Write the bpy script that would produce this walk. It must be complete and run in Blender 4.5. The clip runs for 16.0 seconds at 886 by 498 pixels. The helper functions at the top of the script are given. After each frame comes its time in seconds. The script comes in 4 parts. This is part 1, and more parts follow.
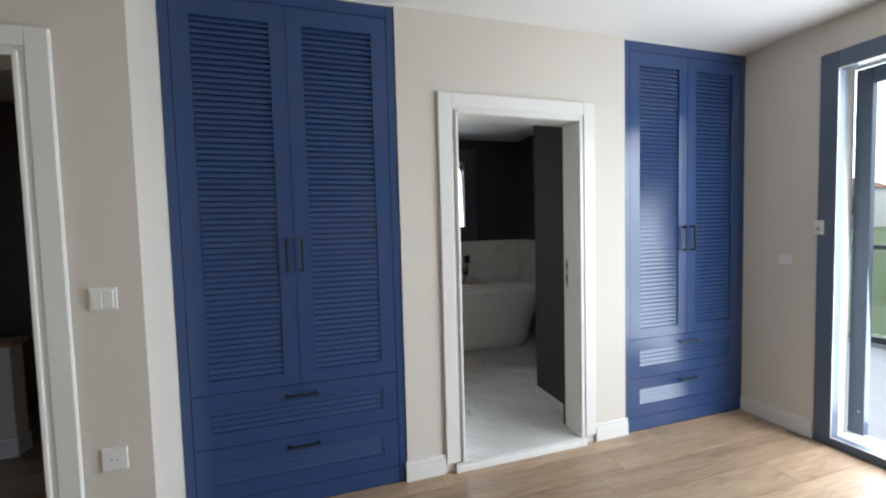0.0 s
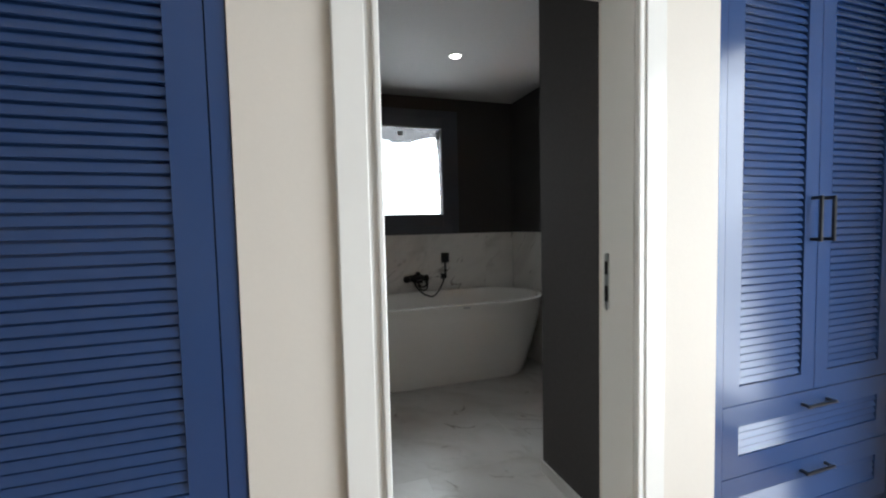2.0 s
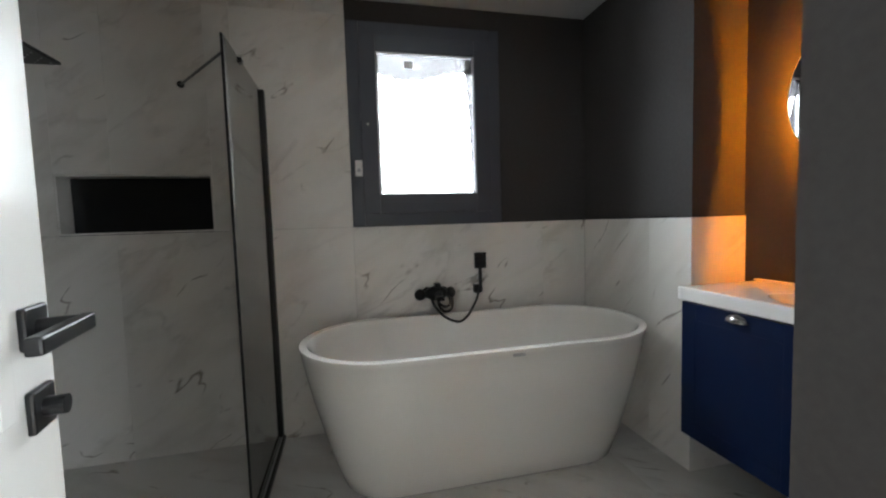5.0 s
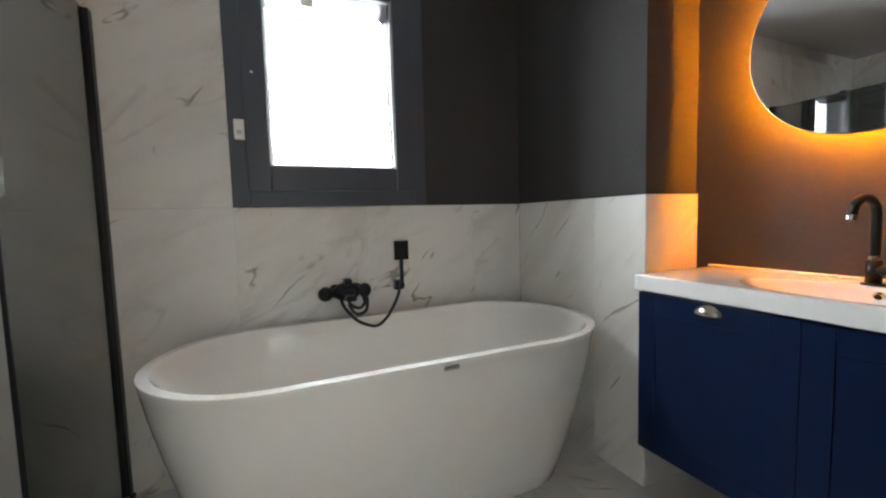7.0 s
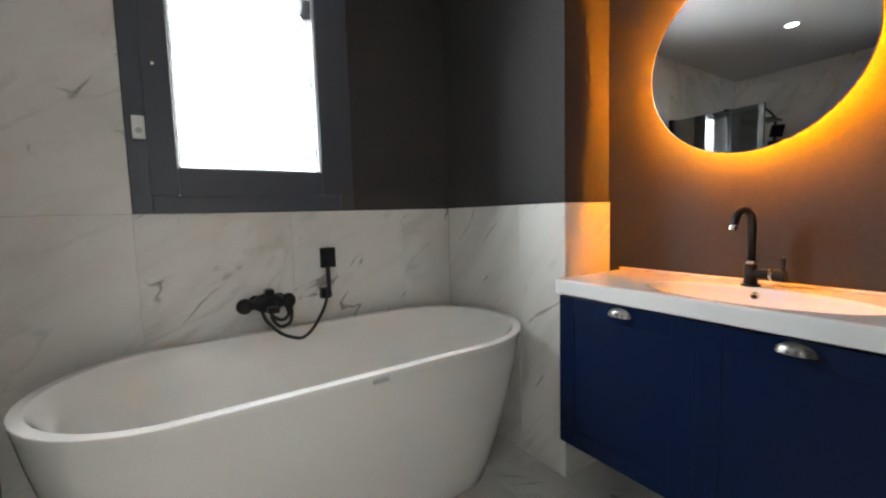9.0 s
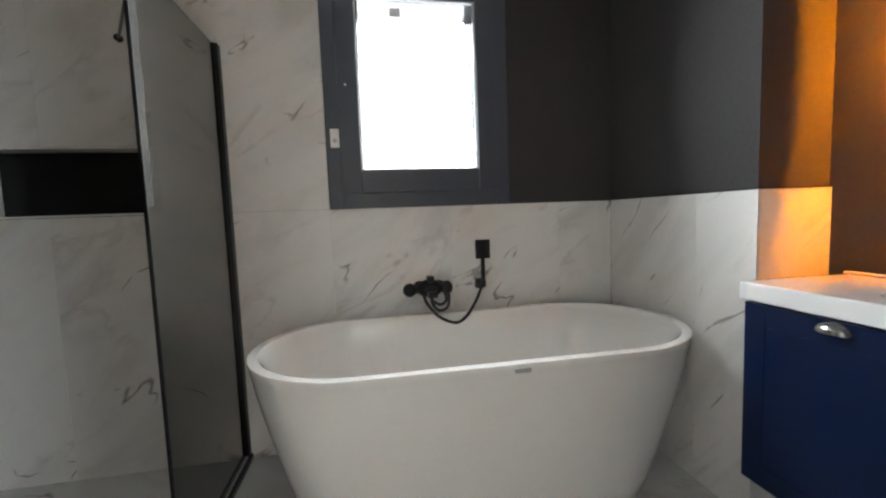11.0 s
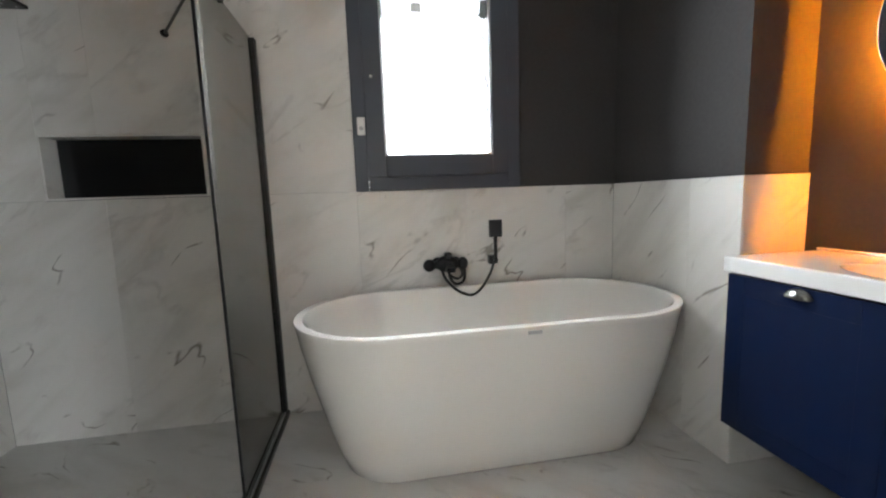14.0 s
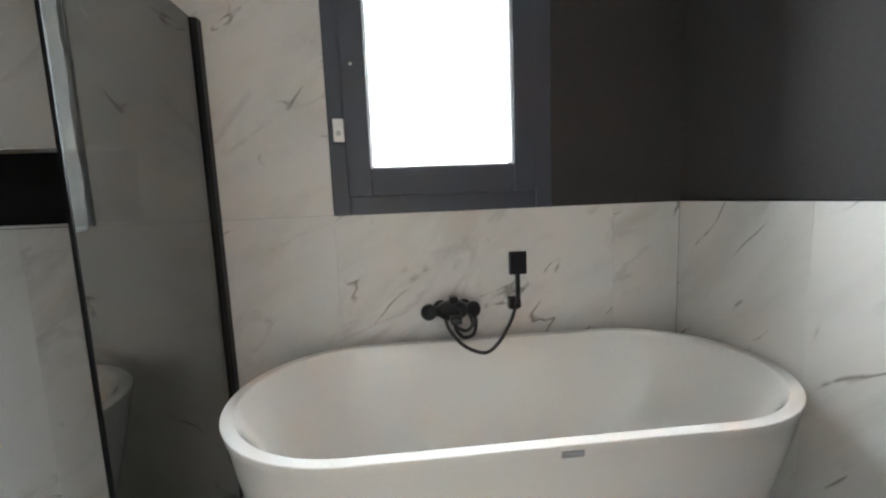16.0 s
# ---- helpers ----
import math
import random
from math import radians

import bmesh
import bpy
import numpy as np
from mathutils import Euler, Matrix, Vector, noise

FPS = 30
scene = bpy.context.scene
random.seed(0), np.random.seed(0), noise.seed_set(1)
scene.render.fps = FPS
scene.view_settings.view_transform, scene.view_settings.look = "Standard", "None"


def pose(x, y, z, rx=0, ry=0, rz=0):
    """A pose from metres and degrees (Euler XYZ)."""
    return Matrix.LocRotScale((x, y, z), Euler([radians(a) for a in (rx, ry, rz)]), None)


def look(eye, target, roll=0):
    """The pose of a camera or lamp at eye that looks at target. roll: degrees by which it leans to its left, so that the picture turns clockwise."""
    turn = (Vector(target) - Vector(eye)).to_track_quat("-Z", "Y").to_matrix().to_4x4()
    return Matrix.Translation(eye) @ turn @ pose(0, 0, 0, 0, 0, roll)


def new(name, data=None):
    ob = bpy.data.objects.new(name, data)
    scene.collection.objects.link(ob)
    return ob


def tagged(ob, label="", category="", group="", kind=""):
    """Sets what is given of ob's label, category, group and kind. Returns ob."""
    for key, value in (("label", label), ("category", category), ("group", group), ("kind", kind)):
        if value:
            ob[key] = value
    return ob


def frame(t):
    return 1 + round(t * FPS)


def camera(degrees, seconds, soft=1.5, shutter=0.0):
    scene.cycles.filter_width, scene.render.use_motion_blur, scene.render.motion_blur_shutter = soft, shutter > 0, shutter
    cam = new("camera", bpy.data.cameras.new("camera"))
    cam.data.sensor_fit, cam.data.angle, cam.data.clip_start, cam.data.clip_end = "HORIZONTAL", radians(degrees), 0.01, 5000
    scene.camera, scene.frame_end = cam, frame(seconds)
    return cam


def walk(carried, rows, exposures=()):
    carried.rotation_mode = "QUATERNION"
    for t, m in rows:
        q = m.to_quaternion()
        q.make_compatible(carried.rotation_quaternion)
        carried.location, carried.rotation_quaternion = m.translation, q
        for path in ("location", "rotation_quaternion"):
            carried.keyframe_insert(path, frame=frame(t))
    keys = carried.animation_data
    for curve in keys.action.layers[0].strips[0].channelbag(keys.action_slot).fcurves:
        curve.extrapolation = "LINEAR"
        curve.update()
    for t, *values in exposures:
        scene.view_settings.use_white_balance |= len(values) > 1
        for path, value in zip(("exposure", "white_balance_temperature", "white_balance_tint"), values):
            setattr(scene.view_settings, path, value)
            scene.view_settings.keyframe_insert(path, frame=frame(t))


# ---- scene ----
cam = camera(94.8, 16.0, soft=2.2)
PATH = [
    (0, (0.066, 0.159, 1.396), (0.662, 2.066, 1.291), -1.5),
    (0.5, (0.161, 0.371, 1.374), (0.774, 2.271, 1.255), -1.6),
    (1, (0.367, 0.661, 1.356), (0.981, 2.561, 1.241), -1.6),
    (1.5, (0.527, 1.001, 1.322), (1.144, 2.9, 1.215), -1.5),
    (2, (0.675, 1.323, 1.278), (1.295, 3.221, 1.17), -1.3),
    (2.5, (0.878, 1.627, 1.237), (1.486, 3.529, 1.128), -1.2),
    (3, (0.975, 1.885, 1.221), (1.552, 3.797, 1.109), -1.5),
    (3.5, (1.018, 2.111, 1.266), (1.56, 4.033, 1.152), -1.5),
    (5.8, (1.186, 2.853, 1.202), (1.614, 4.801, 1.054), -1.9),
    (6, (1.207, 2.903, 1.196), (1.695, 4.836, 1.039), -1.7),
    (6.5, (1.274, 3.004, 1.153), (1.88, 4.905, 1.017), -1.5),
    (7, (1.271, 3.045, 1.138), (2.07, 4.872, 0.989), -1.6),
    (7.5, (1.269, 3.063, 1.139), (2.245, 4.802, 0.982), -1.6),
    (8, (1.29, 3.066, 1.123), (2.364, 4.746, 0.97), -1.5),
    (8.2, (1.28, 3.062, 1.134), (2.384, 4.722, 0.968), -1.6),
    (10.5, (1.339, 3.035, 1.191), (2.079, 4.885, 1.017), -2.0),
    (11, (1.347, 3.006, 1.161), (1.688, 4.97, 0.998), -2.1),
    (11.5, (1.328, 2.99, 1.136), (1.334, 4.985, 0.99), -2.1),
    (12, (1.342, 2.987, 1.137), (1.178, 4.974, 0.987), -2.1),
    (12.5, (1.371, 2.991, 1.124), (1.135, 4.971, 0.971), -2.0),
    (13, (1.326, 2.899, 1.153), (1.255, 4.891, 0.983), -1.8),
    (13.5, (1.271, 2.815, 1.173), (1.44, 4.798, 0.969), -1.9),
    (14, (1.229, 2.823, 1.169), (1.56, 4.779, 0.915), -2.0),
    (14.5, (1.298, 2.903, 1.215), (1.724, 4.838, 0.949), -2.0),
    (15, (1.399, 3.039, 1.28), (1.918, 4.952, 1.016), -2.1),
    (15.5, (1.384, 3.152, 1.304), (1.905, 5.063, 1.021), -2.1),
    (16, (1.443, 3.361, 1.262), (1.618, 5.338, 1.019), -2.3),
]
EXPOSURES = [(0, 0.22, 6000, 8), (1.5, 0.34, 6100, 8), (2.5, 0.2, 6150, 8), (3.0, 0.15, 6150, 8), (3.7, 0.6, 5950, 8), (5.0, 1.55, 6150, 7),
             (6.0, 1.95, 6200, 7), (8.2, 1.95, 6200, 7), (12.5, 2.2, 6200, 8), (13.7, 2.3, 6200, 8), (14.5, 2.3, 6200, 8), (16, 2.25, 6150, 7)]
walk(cam, [(t, look(eye, target, roll)) for t, eye, target, roll in PATH], EXPOSURES)

# ---- world, sun and large lights ----
world = bpy.data.worlds.new("sky")
scene.world = world
world.use_nodes = True
wn = world.node_tree.nodes
sky = wn.new("ShaderNodeTexSky")
sky.sky_type = "NISHITA"
sky.sun_disc = False
sky.sun_elevation, sky.sun_rotation = radians(50), radians(60)
sky.air_density, sky.dust_density, sky.ozone_density = 1.0, 4.0, 1.0
wn["Background"].inputs["Strength"].default_value = 0.15
world.node_tree.links.new(sky.outputs[0], wn["Background"].inputs["Color"])

sun_data = bpy.data.lights.new("sun", "SUN")
sun_data.energy, sun_data.angle, sun_data.color = 1.5, radians(12), (1.0, 0.97, 0.92)
sun = new("sun", sun_data)
sun.matrix_basis = look((6, -2, 8), (3.0, 4.0, 0))


def area_lamp(name, eye, target, width, height, watts, color, spread=180):
    data = bpy.data.lights.new(name, "AREA")
    data.shape, data.size, data.size_y, data.energy, data.color = "RECTANGLE", width, height, watts, color
    ob = new(name, data)
    ob.matrix_basis = look(eye, target)
    data.spread = radians(spread)
    return ob


# daylight that the two windows let in
area_lamp("bath_window_daylight", (1.61, 5.235, 1.80), (1.61, 4.2, 1.60), 0.72, 0.98, 8, (0.95, 0.98, 1.0), 125)
area_lamp("patio_daylight", (3.30, 0.6, 1.22), (0.0, 0.6, 0.9), 2.35, 2.3, 100, (0.95, 0.98, 1.0))


# ---- materials ----
def shader(name, color, rough=0.5, metal=0.0, vary=0.0, grain=20.0, bump=0.0, coat=0.0, big=1.5, random_value=0.0, spec=0.5):
    """Base material: two scales of variation in colour and roughness, and fine relief."""
    m = bpy.data.materials.new(name)
    m.use_nodes = True
    n, l = m.node_tree.nodes, m.node_tree.links
    b = n["Principled BSDF"]
    b.inputs["Base Color"].default_value = (*color, 1)
    b.inputs["Roughness"].default_value = rough
    b.inputs["Metallic"].default_value = metal
    b.inputs["Coat Weight"].default_value = coat
    b.inputs["Specular IOR Level"].default_value = spec
    geo = n.new("ShaderNodeNewGeometry")
    fine, wide = n.new("ShaderNodeTexNoise"), n.new("ShaderNodeTexNoise")
    fine.inputs["Scale"].default_value, fine.inputs["Detail"].default_value = grain, 5
    wide.inputs["Scale"].default_value, wide.inputs["Detail"].default_value = big, 4
    l.new(geo.outputs["Position"], fine.inputs["Vector"])
    l.new(geo.outputs["Position"], wide.inputs["Vector"])
    if vary:
        add = n.new("ShaderNodeMath")
        add.operation = "ADD"
        l.new(fine.outputs["Fac"], add.inputs[0])
        l.new(wide.outputs["Fac"], add.inputs[1])
        span = n.new("ShaderNodeMapRange")
        span.inputs["From Min"].default_value, span.inputs["From Max"].default_value = 0.3, 1.7
        span.inputs["To Min"].default_value, span.inputs["To Max"].default_value = 1 - vary, 1 + vary
        l.new(add.outputs[0], span.inputs["Value"])
        hsv = n.new("ShaderNodeHueSaturation")
        hsv.inputs["Color"].default_value = (*color, 1)
        l.new(span.outputs[0], hsv.inputs["Value"])
        l.new(hsv.outputs[0], b.inputs["Base Color"])
        rr = n.new("ShaderNodeMapRange")
        rr.inputs["From Min"].default_value, rr.inputs["From Max"].default_value = 0.1, 0.9
        rr.inputs["To Min"].default_value, rr.inputs["To Max"].default_value = rough * 0.85, min(1, rough * 1.15)
        l.new(wide.outputs["Fac"], rr.inputs["Value"])
        l.new(rr.outputs[0], b.inputs["Roughness"])
    if bump:
        bp = n.new("ShaderNodeBump")
        bp.inputs["Strength"].default_value, bp.inputs["Distance"].default_value = bump, 0.002
        l.new(fine.outputs["Fac"], bp.inputs["Height"])
        l.new(bp.outputs[0], b.inputs["Normal"])
    return m


def marble(name, base, vein, rough, turn):
    """White porcelain with sparse broken diagonal veins; every slab takes its own piece of the pattern."""
    m = bpy.data.materials.new(name)
    m.use_nodes = True
    n, l = m.node_tree.nodes, m.node_tree.links
    b = n["Principled BSDF"]
    geo, info = n.new("ShaderNodeNewGeometry"), n.new("ShaderNodeObjectInfo")
    shift = n.new("ShaderNodeVectorMath")
    shift.operation = "MULTIPLY_ADD"
    shift.inputs[1].default_value = (13.0, 7.0, 11.0)
    l.new(info.outputs["Random"], shift.inputs[0])
    l.new(geo.outputs["Position"], shift.inputs[2])
    mp = n.new("ShaderNodeMapping")
    mp.inputs["Rotation"].default_value = [radians(a) for a in turn]
    l.new(shift.outputs[0], mp.inputs["Vector"])
    stretch = n.new("ShaderNodeVectorMath")
    stretch.operation = "MULTIPLY"
    stretch.inputs[1].default_value = (0.40, 2.0, 2.1)
    l.new(mp.outputs[0], stretch.inputs[0])

    def noise_tex(scale, detail, distortion, rough_n=0.55, source=stretch):
        t = n.new("ShaderNodeTexNoise")
        t.inputs["Scale"].default_value, t.inputs["Detail"].default_value = scale, detail
        t.inputs["Distortion"].default_value, t.inputs["Roughness"].default_value = distortion, rough_n
        l.new(source.outputs[0], t.inputs["Vector"])
        return t.outputs["Fac"]

    def ridge(src, width):
        a = n.new("ShaderNodeMath")
        a.operation = "SUBTRACT"
        l.new(src, a.inputs[0])
        a.inputs[1].default_value = 0.5
        c = n.new("ShaderNodeMath")
        c.operation = "ABSOLUTE"
        l.new(a.outputs[0], c.inputs[0])
        r = n.new("ShaderNodeMapRange")
        r.inputs["From Min"].default_value, r.inputs["From Max"].default_value = 0.0, width
        r.inputs["To Min"].default_value, r.inputs["To Max"].default_value = 1.0, 0.0
        l.new(c.outputs[0], r.inputs["Value"])
        return r.outputs[0]

    def window(src, lo, hi):
        r = n.new("ShaderNodeMapRange")
        r.interpolation_type = "SMOOTHSTEP"
        r.inputs["From Min"].default_value, r.inputs["From Max"].default_value = lo, hi
        l.new(src, r.inputs["Value"])
        return r.outputs[0]

    def times(p, q):
        t = n.new("ShaderNodeMath")
        t.operation = "MULTIPLY"
        l.new(p, t.inputs[0])
        if isinstance(q, float):
            t.inputs[1].default_value = q
        else:
            l.new(q, t.inputs[1])
        return t.outputs[0]

    def blend(f, one, two):
        x = n.new("ShaderNodeMix")
        x.data_type = "RGBA"
        l.new(f, x.inputs[0])
        for socket, c in ((x.inputs[6], one), (x.inputs[7], two)):
            if isinstance(c, tuple):
                socket.default_value = (*c, 1)
            else:
                l.new(c, socket)
        return x.outputs[2]

    cloud = window(noise_tex(2.2, 5, 0.6), 0.40, 0.72)
    c0 = blend(times(cloud, 0.7), base, tuple(v * f for v, f in zip(base, (0.76, 0.75, 0.72))))
    strong = times(times(ridge(noise_tex(2.2, 3, 0.1, 0.42), 0.011), window(noise_tex(4.2, 3, 0.3, 0.55, mp), 0.54, 0.64)), 0.85)
    soft = times(times(ridge(noise_tex(2.4, 5, 0.4, 0.55), 0.045), window(noise_tex(2.6, 3, 0.4, 0.55, mp), 0.48, 0.62)), 0.45)
    c1 = blend(soft, c0, tuple(0.5 * (p + q) for p, q in zip(base, vein)))
    c2 = blend(strong, c1, vein)
    l.new(c2, b.inputs["Base Color"])
    b.inputs["Roughness"].default_value = rough
    return m


def oak(name):
    m = bpy.data.materials.new(name)
    m.use_nodes = True
    n, l = m.node_tree.nodes, m.node_tree.links
    b = n["Principled BSDF"]
    geo, info = n.new("ShaderNodeNewGeometry"), n.new("ShaderNodeObjectInfo")
    shift = n.new("ShaderNodeVectorMath")
    shift.operation = "MULTIPLY_ADD"
    shift.inputs[1].default_value = (31.0, 17.0, 5.0)
    l.new(info.outputs["Random"], shift.inputs[0])
    l.new(geo.outputs["Position"], shift.inputs[2])
    mp = n.new("ShaderNodeMapping")
    mp.inputs["Scale"].default_value = (1.0, 9.0, 1.0)
    l.new(shift.outputs[0], mp.inputs["Vector"])
    grain, tone = n.new("ShaderNodeTexNoise"), n.new("ShaderNodeTexNoise")
    grain.inputs["Scale"].default_value, grain.inputs["Detail"].default_value, grain.inputs["Distortion"].default_value = 5.0, 8, 1.2
    tone.inputs["Scale"].default_value, tone.inputs["Detail"].default_value = 1.2, 3
    l.new(mp.outputs[0], grain.inputs["Vector"])
    l.new(mp.outputs[0], tone.inputs["Vector"])
    ramp = n.new("ShaderNodeValToRGB")
    ramp.color_ramp.elements[0].position, ramp.color_ramp.elements[0].color = 0.28, (0.17, 0.11, 0.07, 1)
    ramp.color_ramp.elements[1].position, ramp.color_ramp.elements[1].color = 0.72, (0.42, 0.31, 0.21, 1)
    mid = ramp.color_ramp.elements.new(0.5)
    mid.color = (0.31, 0.215, 0.14, 1)
    add = n.new("ShaderNodeMix")
    add.inputs[0].default_value = 0.45
    l.new(grain.outputs["Fac"], add.inputs[2])
    l.new(tone.outputs["Fac"], add.inputs[3])
    l.new(add.outputs[0], ramp.inputs["Fac"])
    hsv = n.new("ShaderNodeHueSaturation")
    val = n.new("ShaderNodeMapRange")
    val.inputs["To Min"].default_value, val.inputs["To Max"].default_value = 0.78, 1.25
    l.new(info.outputs["Random"], val.inputs["Value"])
    l.new(val.outputs[0], hsv.inputs["Value"])
    l.new(ramp.outputs[0], hsv.inputs["Color"])
    l.new(hsv.outputs[0], b.inputs["Base Color"])
    b.inputs["Roughness"].default_value = 0.38
    bp = n.new("ShaderNodeBump")
    bp.inputs["Strength"].default_value, bp.inputs["Distance"].default_value = 0.12, 0.002
    l.new(grain.outputs["Fac"], bp.inputs["Height"])
    l.new(bp.outputs[0], b.inputs["Normal"])
    return m


def clear_glass(name, tint, gloss=1.0, dust=0.0, least=0.05):
    """A pane: looks through with a tint, mirrors more at grazing angles, and may carry a film of dust."""
    m = bpy.data.materials.new(name)
    m.use_nodes = True
    n, l = m.node_tree.nodes, m.node_tree.links
    n.remove(n["Principled BSDF"])
    see, mir, mix, lw = (n.new("ShaderNodeBsdfTransparent"), n.new("ShaderNodeBsdfGlossy"), n.new("ShaderNodeMixShader"), n.new("ShaderNodeLayerWeight"))
    see.inputs["Color"].default_value = (*tint, 1)
    mir.inputs["Roughness"].default_value = 0.02
    mir.inputs["Color"].default_value = (gloss, gloss, gloss, 1)
    lw.inputs["Blend"].default_value = 0.5
    steep, fade = n.new("ShaderNodeMath"), n.new("ShaderNodeMapRange")
    steep.operation = "POWER"
    steep.inputs[1].default_value = 5.0
    fade.inputs["To Min"].default_value = least
    l.new(lw.outputs["Facing"], steep.inputs[0])
    l.new(steep.outputs[0], fade.inputs["Value"])
    l.new(fade.outputs[0], mix.inputs[0])
    under = see
    if dust:
        haze, under = n.new("ShaderNodeBsdfDiffuse"), n.new("ShaderNodeMixShader")
        haze.inputs["Color"].default_value = (0.34, 0.34, 0.31, 1)
        spots, geo = n.new("ShaderNodeTexNoise"), n.new("ShaderNodeNewGeometry")
        spots.inputs["Scale"].default_value, spots.inputs["Detail"].default_value = 3.0, 6
        amount = n.new("ShaderNodeMapRange")
        amount.inputs["From Min"].default_value, amount.inputs["From Max"].default_value = 0.3, 0.7
        amount.inputs["To Min"].default_value, amount.inputs["To Max"].default_value = dust * 0.8, dust * 1.2
        l.new(geo.outputs["Position"], spots.inputs["Vector"])
        l.new(spots.outputs["Fac"], amount.inputs["Value"])
        l.new(amount.outputs[0], under.inputs[0])
        l.new(see.outputs[0], under.inputs[1])
        l.new(haze.outputs[0], under.inputs[2])
    l.new(under.outputs[0], mix.inputs[1])
    l.new(mir.outputs[0], mix.inputs[2])
    l.new(mix.outputs[0], n["Material Output"].inputs["Surface"])
    return m


def glow(name, color, strength):
    m = bpy.data.materials.new(name)
    m.use_nodes = True
    b = m.node_tree.nodes["Principled BSDF"]
    b.inputs["Base Color"].default_value = (*color, 1)
    b.inputs["Emission Color"].default_value = (*color, 1)
    b.inputs["Emission Strength"].default_value = strength
    return m


PLASTER = shader("beige_wall_paint", (0.615, 0.572, 0.510), 0.75, vary=0.03, grain=90, bump=0.15)
CEILING = shader("white_ceiling_paint", (0.78, 0.77, 0.75), 0.8, vary=0.02, grain=70, bump=0.1)
# white paint darkened: the bathroom ceiling's dimness is put into the colour
CEILING_BATH = shader("darkened_white_ceiling", (0.46, 0.45, 0.44), 0.75, vary=0.05, grain=70, bump=0.1)
TRIM = shader("white_lacquer", (0.71, 0.70, 0.665), 0.16, vary=0.015, grain=40)
NAVY = shader("navy_lacquer", (0.024, 0.054, 0.150), 0.20, vary=0.03, grain=60, bump=0.02)
NAVY_DEEP = shader("deep_navy_lacquer", (0.003, 0.009, 0.036), 0.36, spec=0.2, vary=0.06, grain=50, bump=0.02)
CHARCOAL = shader("charcoal_wall_paint", (0.055, 0.051, 0.050), 0.88, spec=0.2, vary=0.2, grain=60, bump=0.15)
# lightened towards blue: glow round the bright pane put into the colour
FRAME_GREY = shader("glow_lightened_anthracite", (0.055, 0.062, 0.078), 0.42, vary=0.06, grain=80)
# navy profile lightened: haze from the bright doorway put into the colour
PATIO_GREY = shader("haze_lightened_door_profile", (0.085, 0.115, 0.165), 0.4, vary=0.06, grain=80)
BLACK = shader("matt_black_metal", (0.012, 0.012, 0.013), 0.32, 0.4, vary=0.1, grain=60)
RUBBER = shader("black_hose", (0.012, 0.012, 0.013), 0.45)
CHROME = shader("brushed_nickel", (0.62, 0.60, 0.56), 0.24, 1.0, vary=0.05, grain=120)
STEEL = shader("satin_steel", (0.45, 0.45, 0.45), 0.35, 1.0, vary=0.08, grain=90)
ACRYLIC = shader("white_acrylic", (0.76, 0.735, 0.69), 0.06, vary=0.01, grain=5, coat=0.4)
CERAMIC = shader("white_ceramic", (0.70, 0.69, 0.67), 0.10, vary=0.01, grain=5, coat=0.3)
PLASTIC = shader("white_plastic", (0.74, 0.73, 0.70), 0.35, vary=0.02, grain=40)
BROWN = shader("dark_brown_panel", (0.075, 0.048, 0.036), 0.5, vary=0.2, grain=18, bump=0.1)
CAPWOOD = shader("oak_cap", (0.36, 0.20, 0.10), 0.45, vary=0.2, grain=25, bump=0.1)
GROUT = shader("pale_grout", (0.60, 0.58, 0.55), 0.8, vary=0.05, grain=80)
SUBFLOOR = shader("dark_floor_joint", (0.40, 0.33, 0.25), 0.8, vary=0.1)
MARBLE_WALL = marble("marble_wall_tile", (0.70, 0.675, 0.635), (0.15, 0.12, 0.09), 0.34, (0, 38, 20))
MARBLE_SIDE = marble("marble_side_tile", (0.70, 0.675, 0.635), (0.15, 0.12, 0.09), 0.34, (50, 0, 90))
MARBLE_FLOOR = marble("marble_floor_tile", (0.60, 0.585, 0.56), (0.16, 0.13, 0.10), 0.30, (20, 10, 40))
OAK = oak("oak_plank")
SHOWER_GLASS = clear_glass("smoked_shower_glass", (0.34, 0.35, 0.33), dust=0.05, least=0.2)
PANE_GLASS = clear_glass("clear_pane", (0.96, 0.97, 0.97))
FILM = clear_glass("protective_film_edge", (0.070, 0.068, 0.069))
STRIP_FILM = clear_glass("crumpled_film", (0.75, 0.80, 0.84), dust=0.35)
MIRROR = shader("mirror_silver", (0.88, 0.88, 0.88), 0.01, 1.0)
LED_AMBER = glow("amber_led", (1.0, 0.26, 0.001), 160)
LAMP_WHITE = glow("white_led_disc", (1.0, 0.95, 0.88), 13)
GRASS = shader("grass", (0.085, 0.13, 0.035), 0.9, vary=0.35, grain=8, bump=0.5, big=0.3)
TERRACE = shader("pale_terrace_stone", (0.42, 0.43, 0.45), 0.6, vary=0.15, grain=6, bump=0.2)
HOUSE_WHITE = shader("white_render", (0.75, 0.74, 0.71), 0.8, vary=0.05)
ROOF_TILE = shader("terracotta_roof", (0.32, 0.13, 0.08), 0.8, vary=0.2)
WINDOW_DARK = shader("far_window_glass", (0.05, 0.06, 0.07), 0.15)


